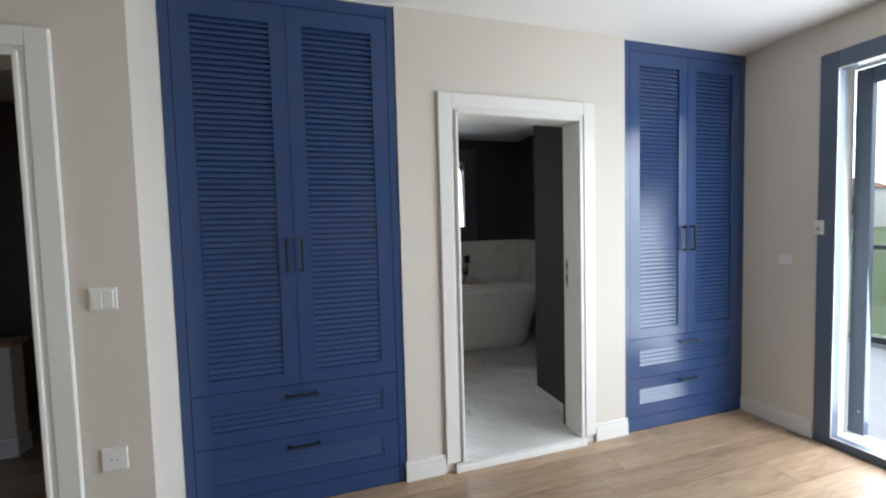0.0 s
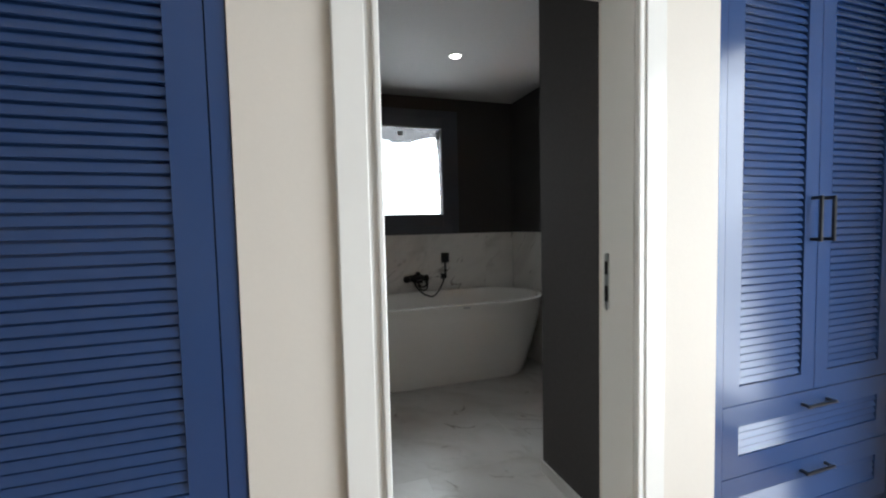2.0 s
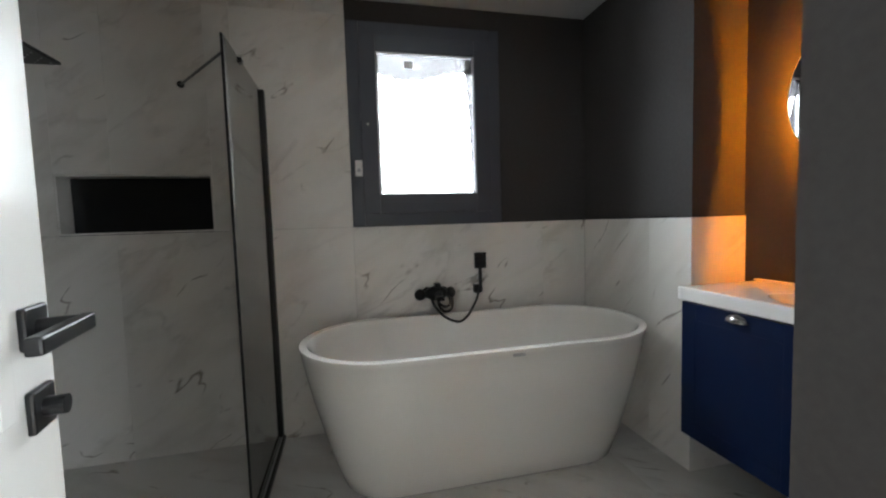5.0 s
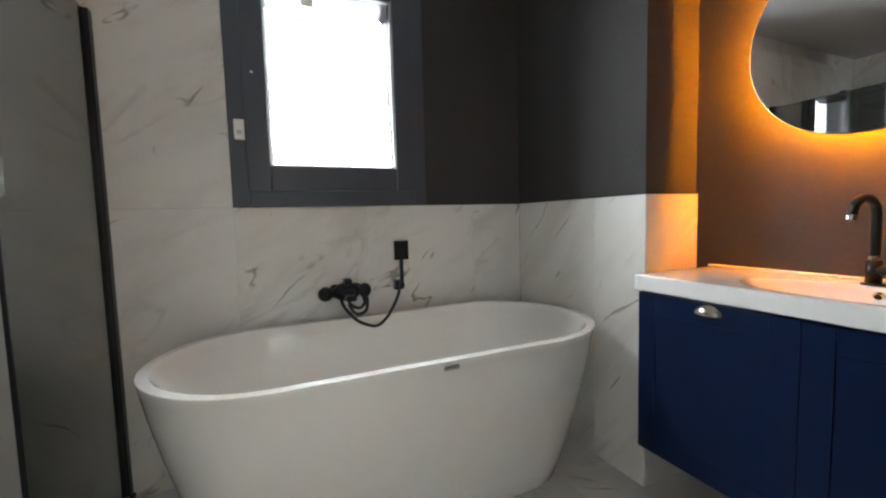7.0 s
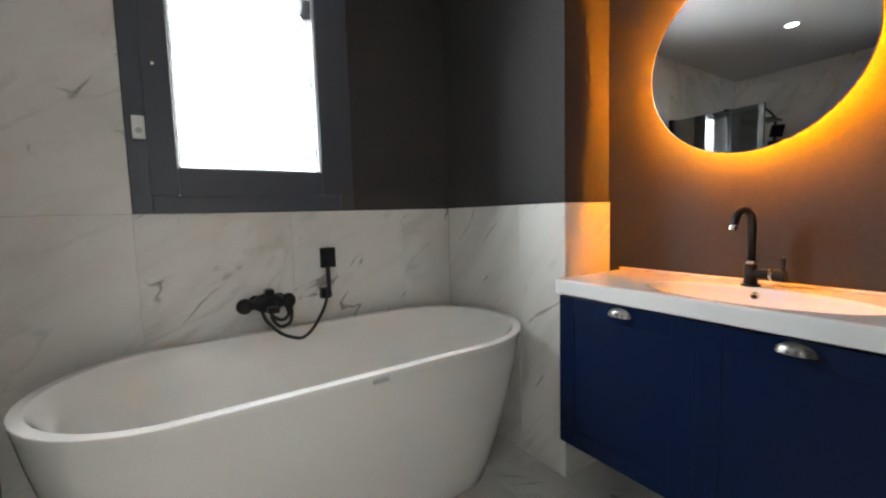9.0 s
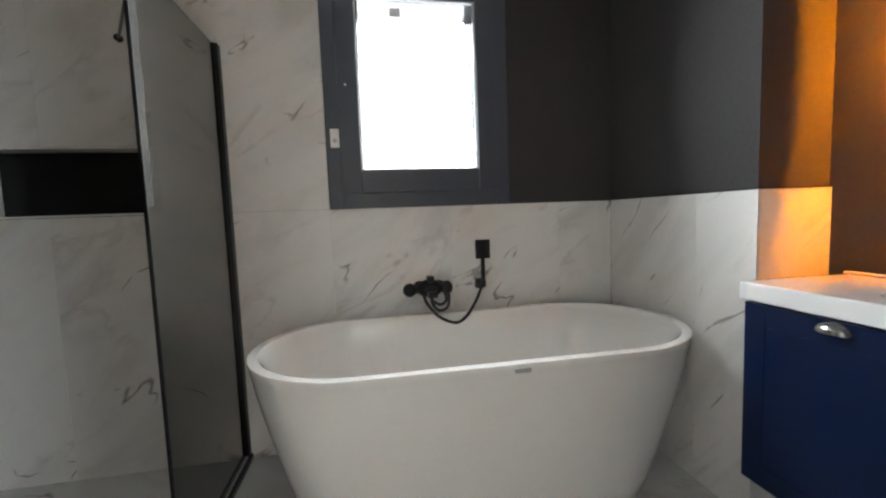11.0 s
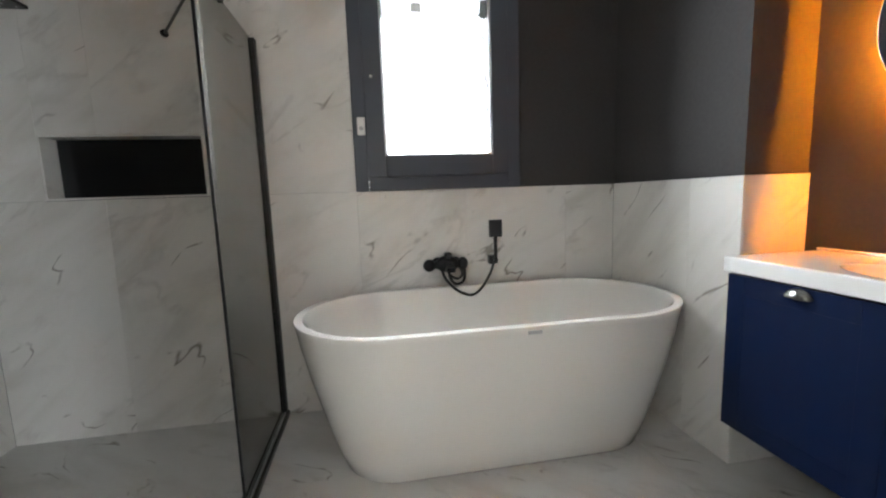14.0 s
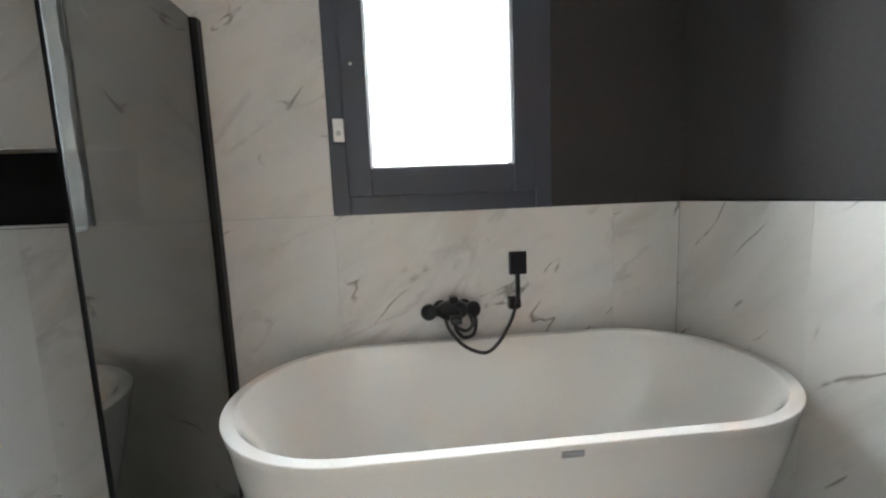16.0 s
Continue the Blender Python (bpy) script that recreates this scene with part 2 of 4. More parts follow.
# ---- building helpers ----
def box(bm, x0, x1, y0, y1, z0, z1, bevel=0.0):
    r = bmesh.ops.create_cube(bm, size=1.0)
    m = Matrix.Translation(((x0 + x1) / 2, (y0 + y1) / 2, (z0 + z1) / 2)) @ Matrix.Diagonal((abs(x1 - x0), abs(y1 - y0), abs(z1 - z0), 1))
    bmesh.ops.transform(bm, matrix=m, verts=r["verts"])
    if bevel:
        edges = list({e for v in r["verts"] for e in v.link_edges})
        bmesh.ops.bevel(bm, geom=edges, offset=bevel, segments=2, affect="EDGES", profile=0.5)
    return bm


def boxes(*rows, bevel=0.0):
    bm = bmesh.new()
    for r in rows:
        box(bm, *r, bevel=bevel)
    return bm


def rod(bm, p, q, radius, segments=16, radius2=None):
    p, q = Vector(p), Vector(q)
    m = Matrix.Translation((p + q) / 2) @ (q - p).to_track_quat("Z", "Y").to_matrix().to_4x4()
    bmesh.ops.create_cone(bm, cap_ends=True, segments=segments, radius1=radius, radius2=radius if radius2 is None else radius2, depth=(q - p).length, matrix=m)
    return bm


def tube(bm, points, radius, sides=10, steps=8):
    """A round bar or hose along a smooth curve through the points."""
    pts = [Vector(p) for p in points]
    ext = [pts[0] * 2 - pts[1], *pts, pts[-1] * 2 - pts[-2]]
    line = []
    for i in range(1, len(ext) - 2):
        a, b, c, d = ext[i - 1:i + 3]
        for k in range(steps):
            t = k / steps
            line.append(0.5 * (2 * b + (c - a) * t + (2 * a - 5 * b + 4 * c - d) * t * t + (3 * b - a - 3 * c + d) * t ** 3))
    line.append(pts[-1])
    rings, up = [], Vector((0.3, 0.5, 0.81))
    for i, p in enumerate(line):
        way = (line[min(i + 1, len(line) - 1)] - line[max(i - 1, 0)]).normalized()
        side = way.cross(up).normalized()
        up = side.cross(way).normalized()
        rings.append([bm.verts.new(p + radius * (math.cos(2 * math.pi * k / sides) * side + math.sin(2 * math.pi * k / sides) * up)) for k in range(sides)])
    for r0, r1 in zip(rings, rings[1:]):
        for k in range(sides):
            f = bm.faces.new((r0[k], r0[(k + 1) % sides], r1[(k + 1) % sides], r1[k]))
            f.smooth = True
    bm.faces.new(rings[0])
    bm.faces.new(rings[-1])
    return bm


def ball(bm, place, radii):
    m = Matrix.Translation(place) @ Matrix.Diagonal((*radii, 1))
    made = bmesh.ops.create_uvsphere(bm, u_segments=24, v_segments=14, radius=1.0, matrix=m)
    for f in {f for v in made["verts"] for f in v.link_faces}:
        f.smooth = True
    return bm


def loft(bm, rings, cap=True):
    vs = [[bm.verts.new(p) for p in ring] for ring in rings]
    for r0, r1 in zip(vs, vs[1:]):
        k = len(r0)
        for i in range(k):
            f = bm.faces.new((r0[i], r0[(i + 1) % k], r1[(i + 1) % k], r1[i]))
            f.smooth = True
    if cap:
        bm.faces.new(vs[0])
        bm.faces.new(vs[-1])
    return bm


def stadium(cx, cy, z, hx, hy, n=24):
    """Ring of a long rounded plan with half lengths hx and hy."""
    s = max(hx - hy, 0.001)
    ring = [(cx + s + hy * math.cos(a), cy + hy * math.sin(a), z) for a in [(-0.5 + i / n) * math.pi for i in range(n + 1)]]
    ring += [(cx - s - hy * math.cos(a), cy - hy * math.sin(a), z) for a in [(-0.5 + i / n) * math.pi for i in range(n + 1)]]
    return ring


def mesh_object(name, bm, material):
    bmesh.ops.recalc_face_normals(bm, faces=bm.faces)
    me = bpy.data.meshes.new(name)
    bm.to_mesh(me)
    bm.free()
    me.materials.append(material)
    return new(name, me)


def part(name, bm, material, parent, label=""):
    ob = mesh_object(name, bm, material)
    ob.parent = parent
    if parent.parent is None:
        ob.matrix_parent_inverse = parent.matrix_basis.inverted()
    return tagged(ob, label)


def thing(name, place, label, category, group=""):
    ob = new(name)
    ob.empty_display_size = 0.1
    ob.matrix_basis = pose(*place)
    return tagged(ob, label, category, group)


def structure(name, bm, material, label, category="wall"):
    return tagged(mesh_object(name, bm, material), label, category, kind="structure")


def piece(name, mesh, parent, place):
    ob = new(name, mesh)
    ob.parent = parent
    ob.location = place
    return ob


def smooth(ob):
    for p in ob.data.polygons:
        p.use_smooth = True
    return ob


# ---- large structure ----
FLOOR_Z = -0.035      # bedroom floor; the bathroom floor is at 0
CEIL_BED, CEIL_BATH = 2.59, 2.505

structure("wall_north", boxes((0.515, 0.84, 2.37, 2.55, FLOOR_Z, 2.62), (1.672, 2.02, 2.37, 2.55, FLOOR_Z, 2.62), (0.84, 1.672, 2.37, 2.55, 2.055, 2.62)),
          PLASTER, "beige painted plaster wall between two wardrobes with a doorway")
structure("wall_behind_wardrobe", boxes((-0.70, -0.588, 2.20, 3.0, FLOOR_Z, 2.62), (-0.588, 0.515, 2.93, 3.0, FLOOR_Z, 2.62), (0.515, 0.60, 2.55, 3.0, FLOOR_Z, 2.62)),
          PLASTER, "plain plastered wall behind the built-in wardrobe")
structure("wall_nib", boxes((-0.925, -0.588, 2.03, 2.20, FLOOR_Z, 2.62)),
          PLASTER, "beige plaster wall end beside the wardrobe with switch and socket")
structure("wall_hall_door", boxes((-1.76, -0.925, 2.03, 2.20, 2.05, 2.62), (-2.4, -1.76, 2.03, 2.20, FLOOR_Z, 2.62)), PLASTER, "beige plaster wall over and beside the hall doorway")
structure("wall_west", boxes((-2.5, -2.4, -2.6, 2.2, FLOOR_Z, 2.62)), PLASTER, "plain beige bedroom wall")
structure("wall_south", boxes((-2.5, 3.3, -2.7, -2.6, FLOOR_Z, 2.62)), PLASTER, "plain beige bedroom wall")
# unseen southern part narrows the opening to keep daylight off the shower
structure("wall_east", boxes((3.098, 3.30, 1.912, 2.97, FLOOR_Z, 2.62), (3.098, 3.30, -0.65, 1.912, 2.392, 2.62), (3.098, 3.30, -2.6, -0.65, FLOOR_Z, 2.62)),
          PLASTER, "greyish beige plaster wall with a tall patio door")
structure("ceiling_bedroom", boxes((-2.5, 3.3, -2.7, 2.375, CEIL_BED, 2.75)), CEILING, "smooth white bedroom ceiling", "ceiling")
structure("ceiling_wardrobes", boxes((-0.70, 0.56, 2.376, 3.0, 2.584, 2.75), (1.9, 3.3, 2.376, 2.6, 2.584, 2.75)), CEILING, "white ceiling strip over the wardrobes", "ceiling")
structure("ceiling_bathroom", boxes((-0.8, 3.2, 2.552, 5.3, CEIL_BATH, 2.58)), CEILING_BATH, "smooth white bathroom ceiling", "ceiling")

# bathroom shell: back wall with a window opening, stepped right wall, block beside the door
structure("wall_bath_back", boxes((-0.8, -0.303, 5.085, 5.30, -0.1, 2.6), (0.42, 1.157, 5.085, 5.30, -0.1, 2.6), (-0.303, 0.42, 5.085, 5.30, -0.1, 1.214), (-0.303, 0.42, 5.085, 5.30, 1.522, 2.6), (-0.303, 0.42, 5.20, 5.30, 1.214, 1.522), (2.063, 2.80, 5.085, 5.30, -0.1, 2.6), (1.157, 2.063, 5.085, 5.30, -0.1, 1.214), (1.157, 2.063, 5.085, 5.30, 2.375, 2.6)),
          CHARCOAL, "charcoal painted bathroom wall with one window")
structure("wall_bath_right", boxes((2.666, 3.15, 4.211, 5.085, -0.1, 2.6)), CHARCOAL, "charcoal painted wall end beside the bathtub")
structure("wall_mirror", boxes((2.965, 3.15, 3.115, 4.211, -0.1, 2.6)), CHARCOAL, "dark painted wall behind the round mirror")
structure("wall_door_block", boxes((1.780, 3.15, 2.98, 3.115, -0.1, 2.6), (1.780, 2.019, 2.552, 2.98, -0.1, 2.6)), CHARCOAL, "charcoal painted wall block beside the bathroom door")
# unseen upper parts of these walls stay dark to cut bounced light
structure("wall_shower_left", boxes((-0.80, -0.608, 3.0, 5.085, -0.1, 2.6)), CHARCOAL, "marble tiled shower wall, unseen upper part dark to cut bounce")
structure("wall_shower_near", boxes((-0.608, 0.60, 3.002, 3.05, -0.1, 2.6)), CHARCOAL, "unseen wall closing the shower, kept dark to cut bounce")
structure("wall_door_left", boxes((0.602, 0.84, 2.553, 2.60, -0.1, 2.6)), CHARCOAL, "dark bathroom wall beside the door")
structure("wall_door_right", boxes((1.672, 1.780, 2.553, 2.575, -0.1, 2.6)), CHARCOAL, "dark bathroom wall beside the door")

floor_bed = structure("floor_bedroom", boxes((-2.5, 3.3, -2.7, 2.376, -0.15, FLOOR_Z - 0.008), (-3.2, -0.72, 2.376, 5.2, -0.15, FLOOR_Z - 0.008)), SUBFLOOR, "warm oak plank floor", "floor")
floor_bath = structure("floor_bathroom", boxes((-0.8, 3.15, 2.555, 5.2, -0.12, -0.004)), GROUT, "white marble tile floor", "floor")

# hall seen through the left doorway
structure("wall_hall", boxes((-3.2, -0.81, 4.4, 4.5, FLOOR_Z, 2.5)), BROWN, "dark brown panelled hall wall")
# unseen side walls, made beige to bounce some light into the hall
structure("wall_hall_side", boxes((-3.3, -3.2, 2.2, 5.3, FLOOR_Z, 2.6), (-0.809, -0.705, 3.0, 5.2, FLOOR_Z, 2.5)), PLASTER, "plain beige hall wall")
structure("ceiling_hall", boxes((-3.3, -0.70, 2.2, 5.3, 2.5, 2.7)), CEILING, "white hall ceiling", "ceiling")
half = thing("half_wall", (-2.3, 3.55, FLOOR_Z), "low white plastered hall wall with an oak cap", "wall")
part("wall", boxes((-3.1, -1.86, 3.5, 3.62, FLOOR_Z, 0.70)), PLASTER, half)
part("cap", boxes((-3.1, -1.83, 3.47, 3.65, 0.70, 0.73), bevel=0.006), CAPWOOD, half, "reddish oak cap board")
part("baseboard", boxes((-3.1, -1.845, 3.485, 3.5, FLOOR_Z, 0.085), (-1.86, -1.845, 3.5, 3.62, FLOOR_Z, 0.085), bevel=0.004), TRIM, half)


structure("dado_trim", boxes((2.6545, 2.6655, 4.2005, 5.0745, 1.2125, 1.2185), (2.666, 2.9645, 4.2005, 4.2105, 1.2125, 1.2185)), BLACK, "thin black metal edge along the tile top", "trim")

# ---- doors, trims, baseboards ----
def casing(name, x0, x1, y, top, width, label, z0):
    """Door casing: flat band with a raised inner moulding, on a wall that faces south."""
    ob = thing(name, ((x0 + x1) / 2, y, z0), label, "door frame")
    tagged(ob, kind="structure")
    part("casing_side", boxes((x0 - width, x0, y - 0.012, y, z0, top + width), bevel=0.003), TRIM, ob)
    part("casing_side", boxes((x1, x1 + width, y - 0.012, y, z0, top + width), bevel=0.003), TRIM, ob)
    part("casing_head", boxes((x0 + 0.0005, x1 - 0.0005, y - 0.012, y, top, top + width), bevel=0.003), TRIM, ob)
    part("band", boxes((x0 - width + 0.002, x0 - 0.032, y - 0.019, y - 0.0118, z0, top + width - 0.002), bevel=0.003), TRIM, ob)
    part("band", boxes((x1 + 0.032, x1 + width - 0.002, y - 0.019, y - 0.0118, z0, top + width - 0.002), bevel=0.003), TRIM, ob)
    part("band", boxes((x0 - 0.0315, x1 + 0.0315, y - 0.019, y - 0.0118, top + 0.032, top + width - 0.002), bevel=0.003), TRIM, ob)
    part("moulding", boxes((x0 - 0.014, x0 + 0.004, y - 0.024, y - 0.0118, z0, top + 0.014), bevel=0.005), TRIM, ob)
    part("moulding", boxes((x1 - 0.004, x1 + 0.014, y - 0.024, y - 0.0118, z0, top + 0.014), bevel=0.005), TRIM, ob)
    part("moulding", boxes((x0 + 0.0045, x1 - 0.0045, y - 0.024, y - 0.0118, top - 0.004, top + 0.014), bevel=0.005), TRIM, ob)
    return ob


door_frame = casing("door_frame_1", 0.853, 1.660, 2.369, 2.040, 0.112, "white lacquered bathroom door casing with raised moulding", 0.02)
part("lining", boxes((0.841, 0.856, 2.369, 2.52, 0.012, 2.038), bevel=0.002), TRIM, door_frame)
part("lining", boxes((1.656, 1.671, 2.369, 2.52, 0.012, 2.038), bevel=0.002), TRIM, door_frame)
part("lining", boxes((0.856, 1.656, 2.369, 2.52, 2.038, 2.054), bevel=0.002), TRIM, door_frame)
plate = boxes((1.6525, 1.6565, 2.479, 2.500, 0.986, 1.164))
rod(plate, (1.6526, 2.4895, 0.986), (1.6564, 2.4895, 0.986), 0.0105, 20)
rod(plate, (1.6526, 2.4895, 1.164), (1.6564, 2.4895, 1.164), 0.0105, 20)
strike = part("strike_plate", plate, STEEL, door_frame, "satin steel strike plate")
part("latch_hole", boxes((1.651, 1.6524, 2.483, 2.496, 1.10, 1.145)), BLACK, strike)
part("bolt_hole", boxes((1.651, 1.6524, 2.483, 2.496, 1.005, 1.06)), BLACK, strike)

hall_frame = casing("door_frame_2", -1.76, -0.925, 2.029, 2.045, 0.105, "white lacquered hall door casing", FLOOR_Z)
part("lining", boxes((-0.94, -0.926, 2.03, 2.20, FLOOR_Z, 2.045), bevel=0.002), TRIM, hall_frame)

threshold = thing("door_threshold", (1.256, 2.45, FLOOR_Z), "pale marble threshold with a stepped white edge", "threshold")
tagged(threshold, kind="structure")
part("slab", boxes((0.80, 1.672, 2.352, 2.553, -0.012, 0.011), bevel=0.003), MARBLE_FLOOR, threshold)
part("edge", boxes((0.795, 1.690, 2.334, 2.3515, FLOOR_Z, 0.004), bevel=0.004), TRIM, threshold)


def baseboard(x0, x1, y0, y1, z0, h, label="white moulded baseboard"):
    ob = tagged(mesh_object("baseboard", boxes((x0, x1, y0, y1, z0, z0 + h * 0.78), bevel=0.003), TRIM), label, "baseboard", kind="structure")
    inset = 0.006
    if abs(x1 - x0) > abs(y1 - y0):
        part("moulding", boxes((x0, x1, y0 + inset, y1, z0 + h * 0.78, z0 + h), bevel=0.003), TRIM, ob)
    else:
        part("moulding", boxes((x0 + inset, x1, y0, y1, z0 + h * 0.78, z0 + h), bevel=0.003), TRIM, ob)
    return ob


baseboard(0.503, 0.738, 2.352, 2.369, FLOOR_Z, 0.115)
baseboard(1.775, 2.030, 2.352, 2.369, FLOOR_Z, 0.115)
baseboard(3.081, 3.0975, 1.915, 2.375, FLOOR_Z, 0.12)
tagged(mesh_object("baseboard", boxes((1.770, 1.7795, 2.58, 3.125, 0.0, 0.062), (1.780, 2.6, 3.1155, 3.125, 0.0, 0.062), bevel=0.001), MARBLE_FLOOR), "low white marble skirting", "baseboard", kind="structure")

# bathroom door, swung open against the shower
leaf = thing("door_1", (0.862, 2.505, 0.015), "white lacquered door standing open, grooved face", "door")
tagged(leaf, kind="structure")
part("panel", boxes((-0.040, 0.0, 0.0, 0.775, 0.015, 2.03), bevel=0.002), TRIM, leaf)
for y0, y1, z0, z1 in ((0.10, 0.675, 0.18, 0.85), (0.10, 0.675, 1.02, 1.90)):
    part("moulding", boxes((0.0, 0.006, y0, y0 + 0.03, z0, z1), (0.0, 0.006, y1 - 0.03, y1, z0, z1), (0.0, 0.006, y0 + 0.031, y1 - 0.031, z0, z0 + 0.03), (0.0, 0.006, y0 + 0.031, y1 - 0.031, z1 - 0.03, z1), bevel=0.002), TRIM, leaf)
handle = part("handle", boxes((0.0, 0.009, 0.700, 0.752, 1.09, 1.142), bevel=0.003), BLACK, leaf, "black square door handle")
lever = bmesh.new()
rod(lever, (0.008, 0.726, 1.116), (0.055, 0.726, 1.116), 0.010)
box(lever, 0.046, 0.062, 0.605, 0.737, 1.106, 1.126, bevel=0.003)
part("lever", lever, BLACK, handle)
part("key_plate", boxes((0.0, 0.009, 0.700, 0.752, 0.99, 1.042), bevel=0.003), BLACK, leaf)
turn_knob = bmesh.new()
rod(turn_knob, (0.008, 0.726, 1.016), (0.03, 0.726, 1.016), 0.012)
part("thumb_turn", turn_knob, BLACK, leaf)
for o in leaf.children:
    o.matrix_parent_inverse = Matrix.Identity(4)
leaf.matrix_basis = pose(0.862, 2.505, 0.0, 0, 0, 9.5)


# ---- wardrobes ----
def louvre_mesh(width, depth, thick, tilt):
    bm = bmesh.new()
    box(bm, -width / 2, width / 2, -depth / 2, depth / 2, -thick / 2, thick / 2)
    bmesh.ops.rotate(bm, cent=(0, 0, 0), matrix=Matrix.Rotation(radians(tilt), 3, "X"), verts=bm.verts)
    me = bpy.data.meshes.new("slat")
    bm.to_mesh(me)
    bm.free()
    me.materials.append(NAVY)
    return me


def bar_handle(name, x, z0, z1, y, parent, upright=True):
    bm = bmesh.new()
    if upright:
        box(bm, x - 0.006, x + 0.006, y - 0.036, y - 0.026, z0, z1, bevel=0.002)
        for z in (z0 + 0.008, z1 - 0.008):
            box(bm, x - 0.0055, x + 0.0055, y - 0.030, y, z - 0.006, z + 0.006, bevel=0.001)
    else:
        box(bm, x - z1 / 2, x + z1 / 2, y - 0.034, y - 0.024, z0 - 0.005, z0 + 0.005, bevel=0.002)
        for d in (-z1 / 2 + 0.012, z1 / 2 - 0.012):
            box(bm, x + d - 0.006, x + d + 0.006, y - 0.028, y, z0 - 0.0045, z0 + 0.0045, bevel=0.001)
    return part(name, bm, BLACK, parent, "black bar handle")


def framed(x0, x1, z0, z1, ox0, ox1, oz0, oz1, y0, y1):
    """A framed front with an opening for louvres."""
    return boxes((x0, ox0, y0, y1, z0, z1), (ox1, x1, y0, y1, z0, z1), (ox0, ox1, y0, y1, z0, oz0), (ox0, ox1, y0, y1, oz1, z1))


def wardrobe(x0, x1, label):
    top, yf = 2.578, 2.376
    w = thing("wardrobe", ((x0 + x1) / 2, 2.6, FLOOR_Z), label, "wardrobe", "built-in louvred wardrobes")
    mid, a, b = (x0 + x1) / 2, x0 + 0.046, x1 - 0.046
    part("body", boxes((x0 + 0.003, x1 - 0.003, yf + 0.030, 2.925, FLOOR_Z + 0.002, top - 0.002)), NAVY, w)
    part("filler", boxes((x0 + 0.001, a - 0.003, yf, yf + 0.028, FLOOR_Z, top), bevel=0.001), NAVY, w)
    part("filler", boxes((b + 0.003, x1 - 0.001, yf, yf + 0.028, FLOOR_Z, top), bevel=0.001), NAVY, w)
    part("filler", boxes((a - 0.002, b + 0.002, yf, yf + 0.028, 2.520, top), bevel=0.001), NAVY, w)
    part("plinth", boxes((a - 0.002, b + 0.002, yf + 0.004, yf + 0.028, FLOOR_Z, 0.055)), NAVY, w)
    for d0, d1, hx in ((a, mid - 0.002, mid - 0.038), (mid + 0.002, b, mid + 0.038)):
        o0, o1 = (d0 + 0.080, d1 - 0.075) if d0 == a else (d0 + 0.075, d1 - 0.080)
        door = part("door", framed(d0, d1, 0.602, 2.516, o0, o1, 0.670, 2.428, yf + 0.002, yf + 0.024), NAVY, w)
        me = louvre_mesh(o1 - o0 + 0.004, 0.0225, 0.0045, 69)
        n = 62
        for i in range(n):
            piece("slat", me, door, ((o0 + o1) / 2, yf + 0.012, 0.670 + (i + 0.5) * (2.428 - 0.670) / n))
        bar_handle("handle", hx, 1.190, 1.365, yf + 0.002, door)
    for z0, z1, s0, s1 in ((0.330, 0.598, 0.405, 0.518), (0.060, 0.326, 0.142, 0.250)):
        drawer = part("drawer", framed(a, b, z0, z1, a + 0.080, b - 0.080, s0, s1, yf + 0.002, yf + 0.024), NAVY, w)
        me = louvre_mesh(b - a - 0.158, 0.0220, 0.0045, 69)
        for i in range(4):
            piece("slat", me, drawer, ((a + b) / 2, yf + 0.010, s0 + (i + 0.5) * (s1 - s0) / 4))
        bar_handle("handle", mid + 0.005, s1 + 0.032, 0.17, yf + 0.002, drawer, False)
    return w


wardrobe(-0.586, 0.513, "navy blue built-in wardrobe with louvred doors and drawers")
wardrobe(2.022, 3.096, "navy blue louvred wardrobe in the corner by the patio door")


# ---- switches and sockets ----
def wall_plate(name, x0, x1, z0, z1, y, label, category):
    ob = thing(name, ((x0 + x1) / 2, y, z0), label, category)
    part("frame", boxes((x0, x1, y - 0.008, y, z0, z1), bevel=0.003), PLASTIC, ob)
    return ob


switch = wall_plate("light_switch", -0.764, -0.672, 1.113, 1.200, 2.0295, "white double rocker light switch on the wall", "switch")
part("rocker", boxes((-0.754, -0.719, 2.017, 2.0214, 1.122, 1.191), bevel=0.002), PLASTIC, switch)
part("rocker", boxes((-0.717, -0.682, 2.017, 2.0214, 1.122, 1.191), bevel=0.002), PLASTIC, switch)
socket = wall_plate("power_socket", -0.758, -0.672, 0.482, 0.572, 2.0295, "white round two-pin wall socket", "socket")
cup = bmesh.new()
rod(cup, (-0.715, 2.0235, 0.527), (-0.715, 2.0205, 0.527), 0.020, 24)
part("cup", cup, PLASTIC, socket, "round white socket cup")
pins = bmesh.new()
for dx in (-0.0095, 0.0095):
    rod(pins, (-0.715 + dx, 2.0204, 0.527), (-0.715 + dx, 2.0195, 0.527), 0.003, 8)
part("pin_hole", pins, BLACK, socket)

east_switch = thing("light_switch", (3.0975, 2.086, 1.08), "small white light switch on the window wall", "switch")
part("frame", boxes((3.089, 3.0975, 2.045, 2.128, 1.085, 1.150), bevel=0.003), PLASTIC, east_switch)
part("rocker", boxes((3.085, 3.0885, 2.055, 2.118, 1.094, 1.141), bevel=0.002), PLASTIC, east_switch)

# ---- patio door ----
patio = thing("patio_door", (3.15, 0.63, FLOOR_Z), "blue-grey framed patio doorway standing open to the terrace", "door")
tagged(patio, kind="structure")
# Y0 is out of view, set to block the beam into the shower
Y1, Y0 = 1.908, -0.646
part("outer_frame", boxes((3.090, 3.165, 1.815, Y1, FLOOR_Z, 2.390), bevel=0.003), PATIO_GREY, patio)
